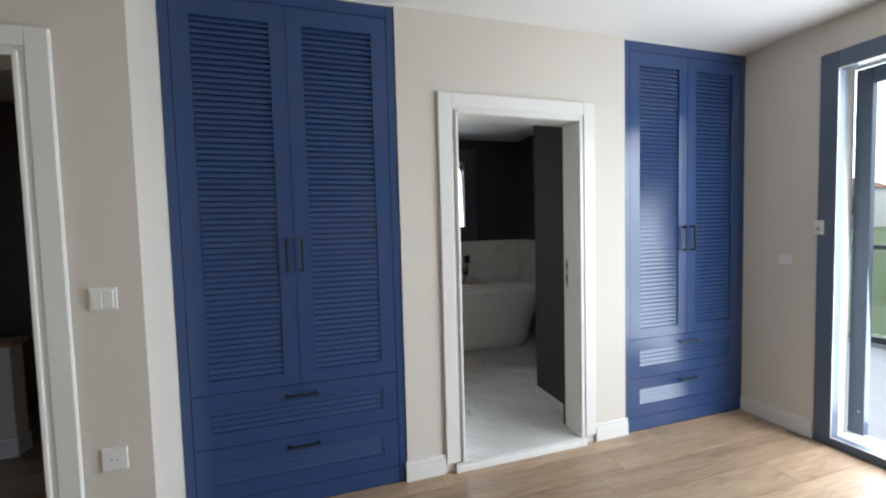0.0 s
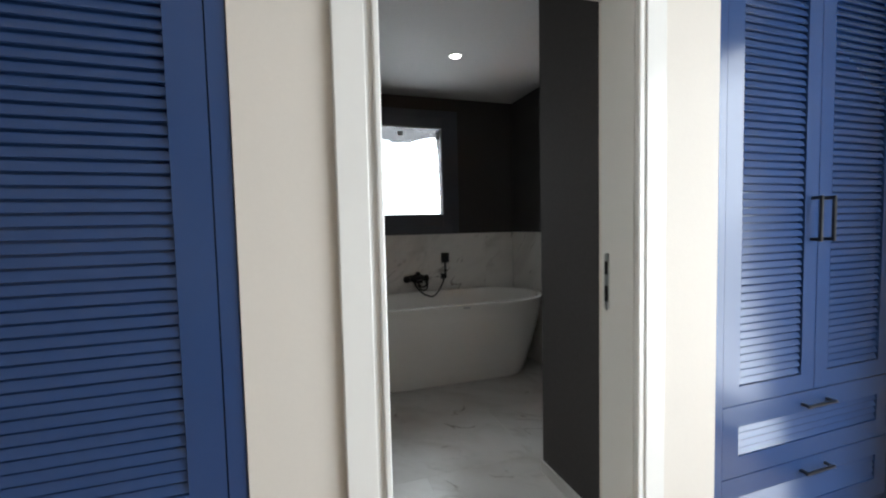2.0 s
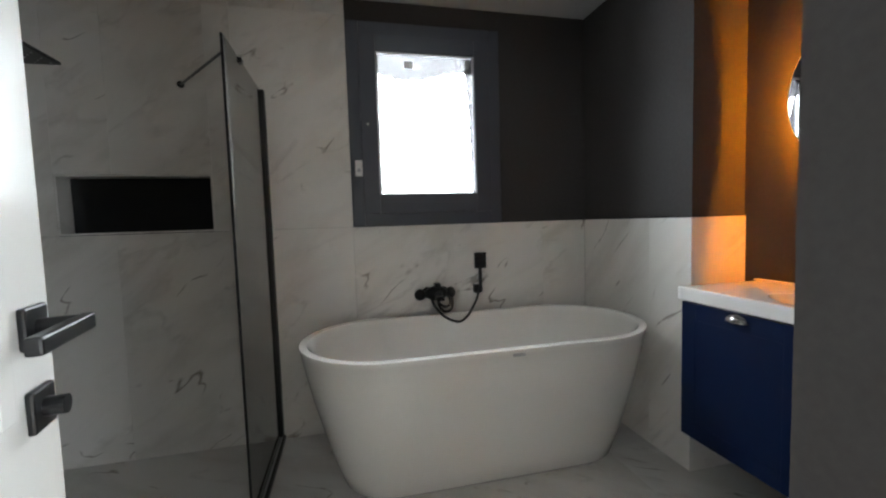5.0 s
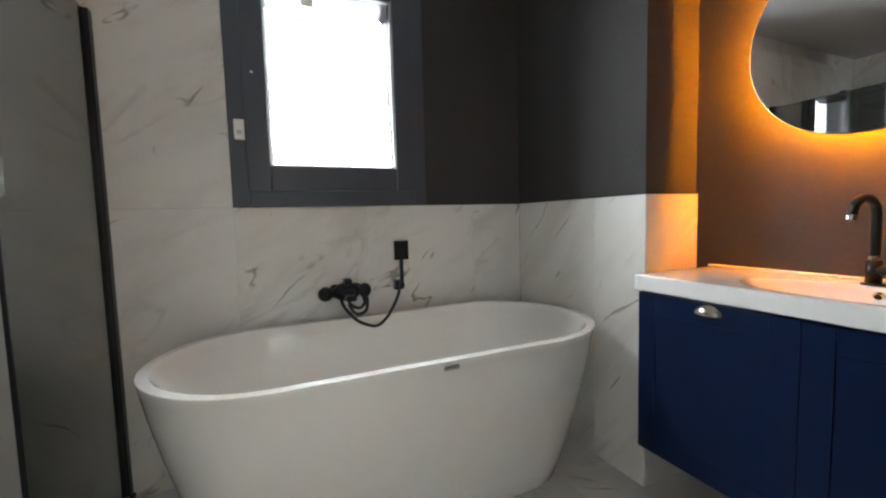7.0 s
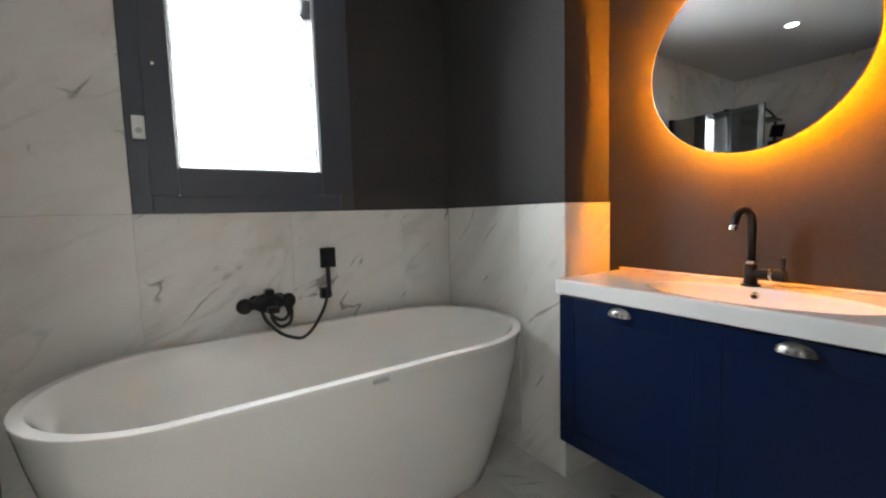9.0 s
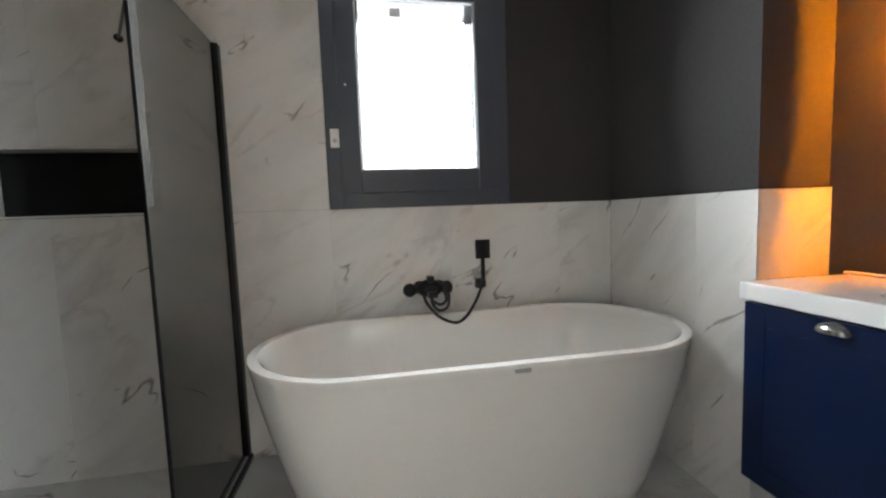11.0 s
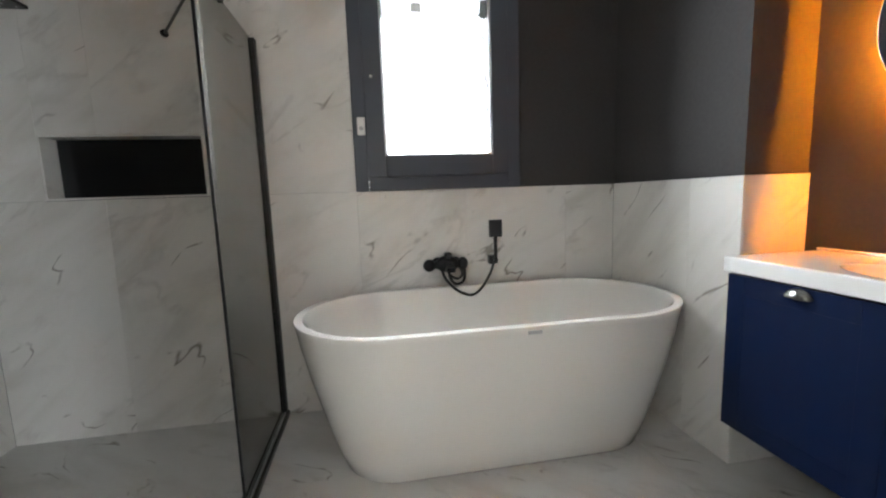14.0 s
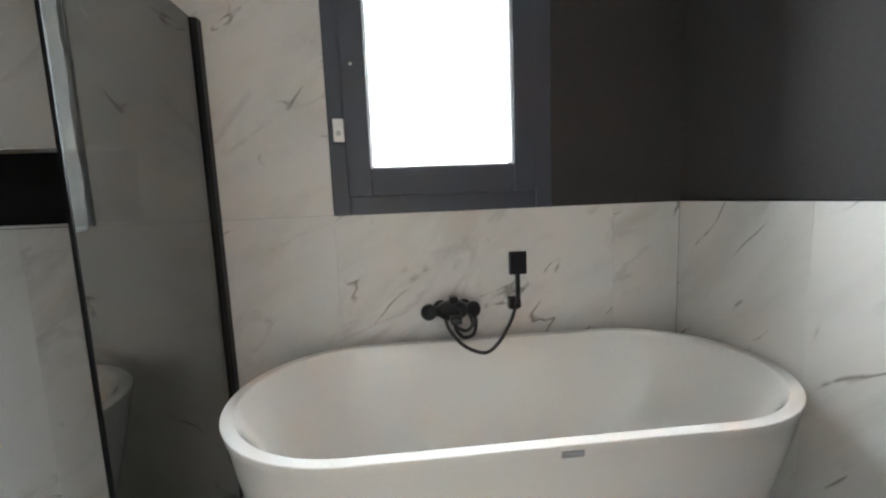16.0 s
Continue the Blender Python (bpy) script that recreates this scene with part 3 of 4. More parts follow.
part("outer_frame", boxes((3.090, 3.165, Y0, Y0 + 0.093, FLOOR_Z, 2.390), bevel=0.003), PATIO_GREY, patio)
part("outer_frame", boxes((3.090, 3.165, Y0 + 0.094, 1.814, 2.285, 2.390), bevel=0.003), PATIO_GREY, patio)
part("sill", boxes((3.090, 3.165, Y0 + 0.094, 1.814, FLOOR_Z, 0.020), bevel=0.003), PATIO_GREY, patio)
part("inner_lip", boxes((3.084, 3.0895, 1.809, 1.8145, 0.021, 2.284), (3.084, 3.0895, Y0 + 0.094, 1.808, 2.279, 2.2845), (3.084, 3.0895, Y0 + 0.094, 1.808, 0.0205, 0.026)), TRIM, patio, "thin white inner edge")
reveal = structure("patio_reveal", boxes((3.166, 3.305, 1.848, 1.911, FLOOR_Z, 2.39), (3.166, 3.305, -0.64, 1.847, 2.30, 2.39), (3.166, 3.345, -0.64, 1.847, -0.05, 0.012)), TRIM, "white plastered outer reveal of the patio door", "trim")
for z in (0.62, 1.08, 1.52, 2.05):
    part("hinge_pin", boxes((3.160, 3.172, 1.835, 1.847, z - 0.012, z + 0.012), bevel=0.002), STEEL, patio)
guide = thing("shutter_guide", (3.335, 1.80, 0.012), "blue-grey metal shutter guide rail outside the patio door", "rail")
tagged(guide, kind="structure")
part("rail", boxes((3.312, 3.360, 1.765, 1.846, 0.013, 2.299), bevel=0.003), PATIO_GREY, guide)
part("head", boxes((3.312, 3.360, -0.63, 1.7645, 2.205, 2.299), bevel=0.003), PATIO_GREY, guide)
part("screw", rod(bmesh.new(), (3.3118, 1.79, 0.16), (3.309, 1.79, 0.16), 0.006, 10), STEEL, guide)


def window_lock(place, axis):
    ob = thing("window_lock", place, "small white plastic window lock with a round key cylinder", "lock")
    x, y, z = place
    bm, ring = bmesh.new(), bmesh.new()
    if axis == "y":
        box(bm, x - 0.021, x + 0.021, y - 0.018, y, z - 0.045, z + 0.045, bevel=0.004)
        rod(ring, (x, y - 0.0175, z - 0.012), (x, y - 0.021, z - 0.012), 0.011, 20)
    else:
        box(bm, x - 0.018, x, y - 0.024, y + 0.024, z - 0.045, z + 0.045, bevel=0.004)
        rod(ring, (x - 0.0175, y, z - 0.008), (x - 0.021, y, z - 0.008), 0.012, 20)
    part("case", bm, PLASTIC, ob)
    part("cylinder", ring, STEEL, ob, "grey metal key cylinder")
    return ob


window_lock((3.0895, 1.893, 1.335), "x")

# ---- bathroom window ----
win = thing("window_1", (1.61, 5.10, 1.212), "anthracite framed window with white frosted film on the pane", "window")
tagged(win, kind="structure")
WX0, WX1, WZ0, WZ1 = 1.152, 2.068, 1.211, 2.380
for name, r in (("frame", (WX0, WX0 + 0.070, 5.062, 5.13, WZ0, WZ1)), ("frame", (WX1 - 0.070, WX1, 5.062, 5.13, WZ0, WZ1)),
                ("frame", (WX0 + 0.0705, WX1 - 0.0705, 5.062, 5.13, WZ0, WZ0 + 0.075)), ("frame", (WX0 + 0.0705, WX1 - 0.0705, 5.062, 5.13, WZ1 - 0.075, WZ1))):
    part("window_frame", boxes(r, bevel=0.004), FRAME_GREY, win)
SX0, SX1, SZ0, SZ1 = 1.218, 1.998, 1.284, 2.306
sash = part("sash", boxes((SX0, 1.314, 5.052, 5.12, SZ0, SZ1), (1.906, SX1, 5.052, 5.12, SZ0, SZ1), (1.3145, 1.9055, 5.052, 5.12, SZ0, 1.396), (1.3145, 1.9055, 5.052, 5.12, 2.216, SZ1), bevel=0.004), FRAME_GREY, win)
part("glazing_bead", boxes((1.3145, 1.322, 5.062, 5.10, 1.3965, 2.2155), (1.898, 1.9055, 5.062, 5.10, 1.3965, 2.2155), (1.3225, 1.8975, 5.062, 5.10, 1.3965, 1.404), (1.3225, 1.8975, 5.062, 5.10, 2.208, 2.2155)), STEEL, sash, "pale grey glazing bead")
pane = part("pane", boxes((1.319, 1.901, 5.085, 5.091, 1.400, 2.212)), PANE_GLASS, sash)
pane.visible_shadow = False
rnd = random.Random(4)
film = bmesh.new()
for side in range(3):
    n = 40
    rows_in, rows_out = [], []
    for i in range(n + 1):
        t = i / n
        d = 0.016 + 0.012 * rnd.random()
        if side == 0:
            d = 0.105 + 0.02 * rnd.random() + 0.03 * math.sin(t * 5)
            rows_out.append(film.verts.new((1.322 + t * 0.576, 5.0835, 2.208)))
            rows_in.append(film.verts.new((1.322 + t * 0.576, 5.0835, 2.208 - d)))
        elif side == 1:
            rows_out.append(film.verts.new((1.898, 5.0830, 1.404 + t * 0.80)))
            rows_in.append(film.verts.new((1.898 - d * 1.6 * (0.3 + t), 5.0830, 1.404 + t * 0.80)))
        else:
            rows_out.append(film.verts.new((1.322, 5.0825, 1.404 + t * 0.80)))
            rows_in.append(film.verts.new((1.322 + d * 0.4, 5.0825, 1.404 + t * 0.80)))
    for i in range(n):
        film.faces.new((rows_out[i], rows_out[i + 1], rows_in[i + 1], rows_in[i]))
film_ob = part("film_edge", film, FILM, sash, "torn edge of grey protective film")
part("sticker", boxes((1.485, 1.535, 5.0800, 5.0815, 2.135, 2.175)), STEEL, sash, "small grey sticker")
part("screw_cap", rod(bmesh.new(), (1.258, 5.0518, 1.80), (1.258, 5.049, 1.80), 0.006, 12), PLASTIC, sash, "small white screw cap")
window_lock((1.196, 5.0615, 1.548), "y")

# ---- bathtub ----
tub = thing("bathtub", (1.760, 4.635, 0.0), "white freestanding oval acrylic bathtub by the tiled wall", "bathtub")
CX, CY = 1.760, 4.622
outer = [(0.000, 0.715, 0.232), (0.012, 0.728, 0.242), (0.10, 0.752, 0.268), (0.25, 0.786, 0.305), (0.42, 0.818, 0.345), (0.56, 0.838, 0.372), (0.640, 0.846, 0.383)]
lip = [(0.648, 0.848, 0.387), (0.670, 0.8515, 0.3905), (0.6735, 0.8515, 0.3905), (0.675, 0.850, 0.389), (0.675, 0.8485, 0.3875), (0.675, 0.820, 0.360), (0.6748, 0.8185, 0.3585), (0.6738, 0.8165, 0.3565), (0.671, 0.8140, 0.3545), (0.664, 0.8080, 0.3500), (0.652, 0.8000, 0.3440), (0.632, 0.789, 0.3365)]
inner = [(0.59, 0.765, 0.321), (0.52, 0.733, 0.308), (0.44, 0.688, 0.291), (0.36, 0.634, 0.270), (0.28, 0.570, 0.243), (0.22, 0.510, 0.215), (0.18, 0.450, 0.180), (0.162, 0.400, 0.145), (0.155, 0.330, 0.100), (0.155, 0.200, 0.040)]
part("shell", loft(bmesh.new(), [stadium(CX, CY, z, a + 0.036 - 0.05 * (k < len(outer)) * (1 - min(1, z / 0.64)), b + 0.004) for k, (z, a, b) in enumerate(outer + lip + inner)]), ACRYLIC, tub)
part("overflow", boxes((1.782, 1.838, CY - 0.3965, CY - 0.370, 0.643, 0.659), bevel=0.003), STEEL, tub, "small satin metal overflow slot")
dr = bmesh.new()
rod(dr, (CX, CY, 0.150), (CX, CY, 0.160), 0.032, 24)
part("drain", dr, CHROME, tub)

# bath mixer with coiled hose and a square hand shower on the wall
mixer = thing("bath_mixer", (1.62, 5.075, 0.78), "black wall-mounted bath mixer with hanging hose", "faucet")
bm = bmesh.new()
rod(bm, (1.530, 5.015, 0.797), (1.715, 5.015, 0.797), 0.022, 20)
for x in (1.575, 1.675):
    rod(bm, (x, 5.075, 0.797), (x, 5.068, 0.797), 0.034, 24)
    rod(bm, (x, 5.07, 0.797), (x, 5.015, 0.797), 0.016, 16)
smooth(part("body", bm, BLACK, mixer))
bm = bmesh.new()
ball(bm, (1.520, 5.008, 0.797), (0.035, 0.032, 0.035))
part("diverter_knob", bm, BLACK, mixer)
bm = bmesh.new()
ball(bm, (1.706, 5.010, 0.800), (0.032, 0.032, 0.036))
part("temperature_knob", bm, BLACK, mixer)
bm = bmesh.new()
ball(bm, (1.618, 5.005, 0.802), (0.068, 0.045, 0.045))
part("cartridge", bm, BLACK, mixer)
part("cartridge_cap", rod(bmesh.new(), (1.620, 4.9648, 0.800), (1.620, 4.955, 0.800), 0.030, 24, 0.024), BLACK, mixer)
bm = bmesh.new()
box(bm, 1.604, 1.640, 4.965, 5.020, 0.835, 0.866, bevel=0.008)
part("lever", bm, BLACK, mixer)
bm = bmesh.new()
box(bm, 1.600, 1.645, 4.90, 5.02, 0.770, 0.795, bevel=0.005)
part("spout", bm, BLACK, mixer)
part("hose", tube(bmesh.new(), [(1.585, 5.00, 0.785), (1.597, 4.97, 0.735), (1.640, 4.945, 0.680), (1.69, 4.935, 0.648), (1.745, 4.935, 0.636), (1.80, 4.955, 0.668), (1.86, 4.995, 0.735), (1.893, 5.035, 0.785)], 0.0075), RUBBER, mixer, "black flexible hose")
part("hose_loop", tube(bmesh.new(), [(1.63, 4.985, 0.775), (1.625, 4.975, 0.735), (1.655, 4.97, 0.695), (1.700, 4.975, 0.705), (1.712, 4.985, 0.755), (1.705, 5.0, 0.785)], 0.0075), RUBBER, mixer)
part("hose_loop", tube(bmesh.new(), [(1.62, 4.98, 0.765), (1.63, 4.965, 0.742), (1.665, 4.96, 0.725), (1.695, 4.97, 0.745), (1.69, 4.99, 0.785)], 0.0075), RUBBER, mixer)

hand = thing("hand_shower", (1.895, 5.075, 0.80), "black square hand shower in a wall holder", "shower head")
head = part("head", boxes((1.866, 1.940, 5.012, 5.030, 0.935, 1.032), bevel=0.004), BLACK, hand)
for i in range(6):
    part("nozzle_row", boxes((1.875, 1.931, 5.009, 5.0118, 0.948 + i * 0.014, 0.952 + i * 0.014)), RUBBER, head)
bm = bmesh.new()
box(bm, 1.893, 1.912, 5.016, 5.034, 0.80, 0.936, bevel=0.004)
part("grip", bm, BLACK, hand)
part("holder", boxes((1.868, 1.910, 5.030, 5.075, 0.780, 0.830), bevel=0.005), BLACK, hand)
bm = bmesh.new()
rod(bm, (1.915, 5.045, 0.805), (1.890, 5.045, 0.805), 0.024, 20)
part("outlet", bm, BLACK, hand)

# ---- shower ----
screen = thing("shower_screen", (0.69, 4.68, 0.0), "smoked glass shower screen with dark wall profile", "shower screen")
g = part("glass", boxes((0.686, 0.694, 4.36, 5.045, 0.030, 1.960)), SHOWER_GLASS, screen)
part("wall_profile", boxes((0.673, 0.709, 5.035, 5.0748, 0.030, 1.968), bevel=0.003), BLACK, screen, "dark metal wall profile")
part("profile_lip", boxes((0.6685, 0.6728, 5.02, 5.0748, 0.030, 1.960), bevel=0.001), STEEL, screen)
part("floor_rail", boxes((0.662, 0.718, 4.08, 5.0748, 0.0, 0.028), bevel=0.004), BLACK, screen, "black floor rail")
part("rail_track", boxes((0.697, 0.704, 4.09, 5.06, 0.0285, 0.036)), STEEL, screen)
part("edge_seal", boxes((0.685, 0.695, 4.354, 4.3595, 0.030, 1.960)), BLACK, screen)
part("clamp", boxes((0.676, 0.704, 4.60, 4.635, 1.945, 1.968), bevel=0.003), BLACK, screen)
bm = rod(bmesh.new(), (0.688, 4.40, 1.915), (0.302, 5.068, 1.985), 0.006, 12)
part("brace", bm, BLACK, screen, "thin black stabilising bar")
bm = rod(bmesh.new(), (0.302, 5.0745, 1.985), (0.302, 5.058, 1.985), 0.016, 16)
part("brace_foot", bm, BLACK, screen)
strip = bmesh.new()
rs = random.Random(3)
col_a, col_b = [], []
for i in range(31):
    z = 1.955 - i * 0.0245
    col_a.append(strip.verts.new((0.6948, 4.3605, z)))
    col_b.append(strip.verts.new((0.6948 + 0.0008 * rs.random(), 4.400 + 0.008 * rs.random() - 0.004, z)))
for i in range(30):
    strip.faces.new((col_a[i], col_b[i], col_b[i + 1], col_a[i + 1]))
part("film_strip", strip, STRIP_FILM, screen, "crumpled strip of protective film")
glass_door = thing("shower_door", (0.036, 3.080, 0.0), "smoked glass shower door standing ajar into the shower", "shower door")
part("glass", boxes((-0.004, 0.004, 0.0, 0.880, 0.030, 1.960)), SHOWER_GLASS, glass_door)
part("edge_seal", boxes((-0.0055, 0.0055, 0.8805, 0.887, 0.030, 1.960)), BLACK, glass_door)
part("hinge_profile", boxes((-0.012, 0.012, -0.012, -0.0005, 0.020, 1.965), bevel=0.002), BLACK, glass_door)
part("bottom_seal", boxes((-0.005, 0.005, 0.0, 0.880, 0.0, 0.0295)), BLACK, glass_door)
for o in glass_door.children:
    o.matrix_parent_inverse = Matrix.Identity(4)
glass_door.matrix_basis = pose(0.036, 3.080, 0.0, 0, 0, -14.0)

niche = thing("shower_niche", (0.06, 5.13, 1.215), "recessed wall niche with a dark back", "niche")
tagged(niche, kind="structure")
part("back", boxes((-0.292, 0.409, 5.186, 5.199, 1.225, 1.512)), BLACK, niche, "black niche back")
part("side", boxes((-0.302, -0.293, 5.076, 5.199, 1.215, 1.521)), MARBLE_WALL, niche)
part("side", boxes((0.410, 0.419, 5.076, 5.199, 1.215, 1.521)), MARBLE_WALL, niche)
part("shelf", boxes((-0.2925, 0.4095, 5.076, 5.199, 1.2145, 1.224)), MARBLE_WALL, niche)
part("head", boxes((-0.2925, 0.4095, 5.076, 5.199, 1.5125, 1.5215)), MARBLE_WALL, niche)

col = thing("shower_column", (-0.55, 4.72, 0.80), "black shower column with square rain head and hoses", "shower")
RX, RY = -0.545, 4.690
bm = bmesh.new()
rod(bm, (RX, RY - 0.135, 0.838), (RX, RY + 0.135, 0.838), 0.024, 20)
box(bm, RX - 0.025, RX + 0.03, RY - 0.07, RY + 0.07, 0.852, 0.880, bevel=0.004)
for dy in (-0.075, 0.075):
    rod(bm, (-0.598, RY + dy, 0.838), (-0.590, RY + dy, 0.838), 0.034, 20)
    rod(bm, (-0.595, RY + dy, 0.838), (RX, RY + dy, 0.838), 0.016, 12)
part("mixer", bm, BLACK, col)
for dy in (-0.145, 0.145):
    part("knob", rod(bmesh.new(), (RX, RY + dy - 0.022, 0.838), (RX, RY + dy + 0.022, 0.838), 0.030, 20), BLACK, col)
part("riser", rod(bmesh.new(), (RX, RY, 1.02), (RX, RY, 1.90), 0.013, 14), BLACK, col)
part("supply_pipe", tube(bmesh.new(), [(RX, RY - 0.05, 0.87), (RX - 0.005, RY - 0.075, 1.1), (RX - 0.01, RY - 0.085, 1.4), (RX - 0.01, RY - 0.075, 1.80)], 0.009), BLACK, col)
part("arm", tube(bmesh.new(), [(RX, RY, 1.86), (RX, RY, 2.00), (RX + 0.03, RY, 2.05), (RX + 0.16, RY, 2.085), (RX + 0.285, RY, 2.105), (RX + 0.325, RY, 2.075), (RX + 0.34, RY, 1.985)], 0.011), BLACK, col)
rain = part("rain_head", boxes((RX + 0.215, RX + 0.465, RY - 0.125, RY + 0.125, 1.968, 1.982), bevel=0.003), BLACK, col, "square black rain shower head")
part("ball_joint", rod(bmesh.new(), (RX + 0.34, RY, 1.980), (RX + 0.34, RY, 2.005), 0.02, 16), BLACK, rain)
for i in range(8):
    for j in range(8):
        if (i + j) % 2 == 0:
            x, y = RX + 0.24 + i * 0.0286, RY - 0.10 + j * 0.0286
            part("nozzle", boxes((x - 0.003, x + 0.003, y - 0.003, y + 0.003, 1.9655, 1.9678)), STEEL, rain)
for z, name in ((1.80, "holder"), (1.72, "bracket"), (1.235, "bracket")):
    bm = bmesh.new()
    rod(bm, (-0.598, RY, z), (RX + 0.02, RY, z), 0.016, 14)
    rod(bm, (RX, RY - 0.05, z), (RX, RY + 0.05, z), 0.024, 16)
    part(name, bm, BLACK, col)
bm = bmesh.new()
loft(bm, [[(RX + 0.02 + r * 0.085 * math.cos(a), RY + r * 0.10 * math.sin(a), z) for a in [2 * math.pi * k / 28 for k in range(28)]] for z, r in ((1.272, 0.5), (1.280, 0.9), (1.292, 1.0), (1.292, 0.92), (1.282, 0.8))])
part("soap_dish", bm, BLACK, col)
bm = bmesh.new()
box(bm, -0.055, 0.055, -0.010, 0.010, -0.06, 0.06, bevel=0.004)
bmesh.ops.transform(bm, matrix=pose(RX + 0.055, RY - 0.035, 1.905, 25, 0, 50), verts=bm.verts)
part("hand_head", bm, BLACK, col)
part("hand_grip", rod(bmesh.new(), (RX + 0.045, RY - 0.02, 1.88), (RX + 0.02, RY, 1.77), 0.012, 12), BLACK, col)
part("valve", rod(bmesh.new(), (RX, RY - 0.03, 1.085), (RX, RY + 0.055, 1.085), 0.013, 14), BLACK, col)
part("hose", tube(bmesh.new(), [(RX, RY, 1.05), (RX + 0.015, RY + 0.03, 0.97), (RX + 0.03, RY + 0.14, 0.87), (RX + 0.035, RY + 0.235, 0.79), (RX + 0.035, RY + 0.23, 0.73), (RX + 0.03, RY + 0.16, 0.705), (RX + 0.02, RY + 0.105, 0.74), (RX, RY + 0.09, 0.83)], 0.008), RUBBER, col, "black flexible shower hose")
part("hose", tube(bmesh.new(), [(RX, RY - 0.02, 1.09), (RX + 0.01, RY - 0.10, 1.06), (RX + 0.02, RY - 0.14, 0.98), (RX + 0.02, RY - 0.15, 0.85), (RX + 0.02, RY - 0.13, 0.73), (RX + 0.01, RY - 0.07, 0.72), (RX, RY - 0.04, 0.82)], 0.008), RUBBER, col)

# ---- vanity, basin, faucet, mirror ----
vanity = thing("vanity_cabinet", (2.75, 3.635, 0.0), "deep navy wall-hung vanity cabinet with two shaker doors", "cabinet")
VY0, VY1, VZ0, VZ1, VF = 3.128, 4.132, 0.250, 0.853, 2.553
part("body", boxes((VF, 2.960, VY0, VY1, VZ0, VZ1), bevel=0.002), NAVY_DEEP, vanity)
vm = 3.628
for y0, y1, cy in ((vm + 0.0007, VY1 - 0.001, 3.870), (VY0 + 0.001, vm - 0.0007, 3.395)):
    d = part("door", boxes((VF - 0.012, VF - 0.0005, y0, y1, VZ0 + 0.003, VZ1 - 0.006), bevel=0.001), NAVY_DEEP, vanity)
    part("door_frame", boxes((VF - 0.0145, VF - 0.0122, y0, y0 + 0.07, VZ0 + 0.003, VZ1 - 0.006), (VF - 0.0145, VF - 0.0122, y1 - 0.07, y1, VZ0 + 0.003, VZ1 - 0.006),
         (VF - 0.0145, VF - 0.0122, y0 + 0.0702, y1 - 0.0702, VZ0 + 0.003, VZ0 + 0.073), (VF - 0.0145, VF - 0.0122, y0 + 0.0702, y1 - 0.0702, VZ1 - 0.076, VZ1 - 0.006), bevel=0.0015), NAVY_DEEP, d)
    bm = bmesh.new()
    rings = []
    for k in range(9):
        a = k / 8 * math.pi / 2
        r, h = math.cos(a), math.sin(a)
        rings.append([(VF - 0.0145 - 0.026 * h, cy + 0.046 * r * math.cos(b), 0.812 + 0.031 * max(r, 0.12) * math.sin(b)) for b in [math.pi * i / 20 for i in range(21)]])
    vs = [[bm.verts.new(p) for p in ring] for ring in rings]
    for r0, r1 in zip(vs, vs[1:]):
        for i in range(20):
            bm.faces.new((r0[i], r0[i + 1], r1[i + 1], r1[i])).smooth = True
    bmesh.ops.solidify(bm, geom=bm.faces[:], thickness=0.002)
    part("cup_handle", bm, CHROME, d, "brushed nickel cup handle")

top = thing("washbasin_top", (2.74, 3.65, 0.854), "white ceramic vanity top with an oval basin", "washbasin")
TX0, TX1, TY0, TY1, BX, BY = 2.525, 2.963, 3.128, 4.138, 2.705, 3.565
corners = [math.atan2(y - BY, x - BX) for x in (TX0, TX1) for y in (TY0, TY1)]
angles = sorted([(-1 + 2 * i / 96) * math.pi for i in range(96)] + corners)


def to_edge(a, grow):
    c, q = math.cos(a), math.sin(a)
    t = min(((TX1 if c > 0 else TX0) - BX) / c if abs(c) > 1e-6 else 9, ((TY1 if q > 0 else TY0) - BY) / q if abs(q) > 1e-6 else 9)
    x, y = BX + t * c, BY + t * q
    return x + grow * (1 if x < 2.74 else -1) * (abs(x - TX0) < 0.02 or abs(x - TX1) < 0.02), y + grow * (1 if y < 3.66 else -1) * (abs(y - TY0) < 0.02 or abs(y - TY1) < 0.02)


rings = [[(*to_edge(a, g), z) for a in angles] for g, z in ((0.012, 0.855), (0.002, 0.855), (0.0, 0.857), (0.0, 0.862), (0.0, 0.905), (0.0, 0.910), (0.002, 0.912), (0.012, 0.912))]
for kx, ky, z in ((0.154, 0.304, 0.912), (0.150, 0.300, 0.9118), (0.147, 0.297, 0.910), (0.142, 0.290, 0.900), (0.130, 0.265, 0.870), (0.100, 0.205, 0.835), (0.05, 0.10, 0.822), (0.015, 0.02, 0.820)):
    rings.append([(BX + kx * math.cos(a), BY + ky * math.sin(a), z) for a in angles])
part("basin", loft(bmesh.new(), rings), CERAMIC, top)
part("back_lip", boxes((2.935, 2.963, TY0 + 0.001, TY1 - 0.001, 0.9125, 0.922), bevel=0.004), CERAMIC, top)
part("overflow_ring", rod(bmesh.new(), (BX + 0.137, 3.590, 0.886), (BX + 0.131, 3.590, 0.884), 0.013, 20), CHROME, top)
part("overflow_hole", rod(bmesh.new(), (BX + 0.1305, 3.590, 0.8838), (BX + 0.1295, 3.590, 0.8835), 0.008, 16), BLACK, top)
part("drain", rod(bmesh.new(), (BX, BY, 0.818), (BX, BY, 0.824), 0.022, 20), CHROME, top)

tap = thing("basin_faucet", (2.885, 3.615, 0.912), "black swan-neck basin faucet with a side lever", "faucet")
FX, FY = 2.875, 3.615
bm = rod(bmesh.new(), (FX, FY, 0.912), (FX, FY, 0.918), 0.027, 24)
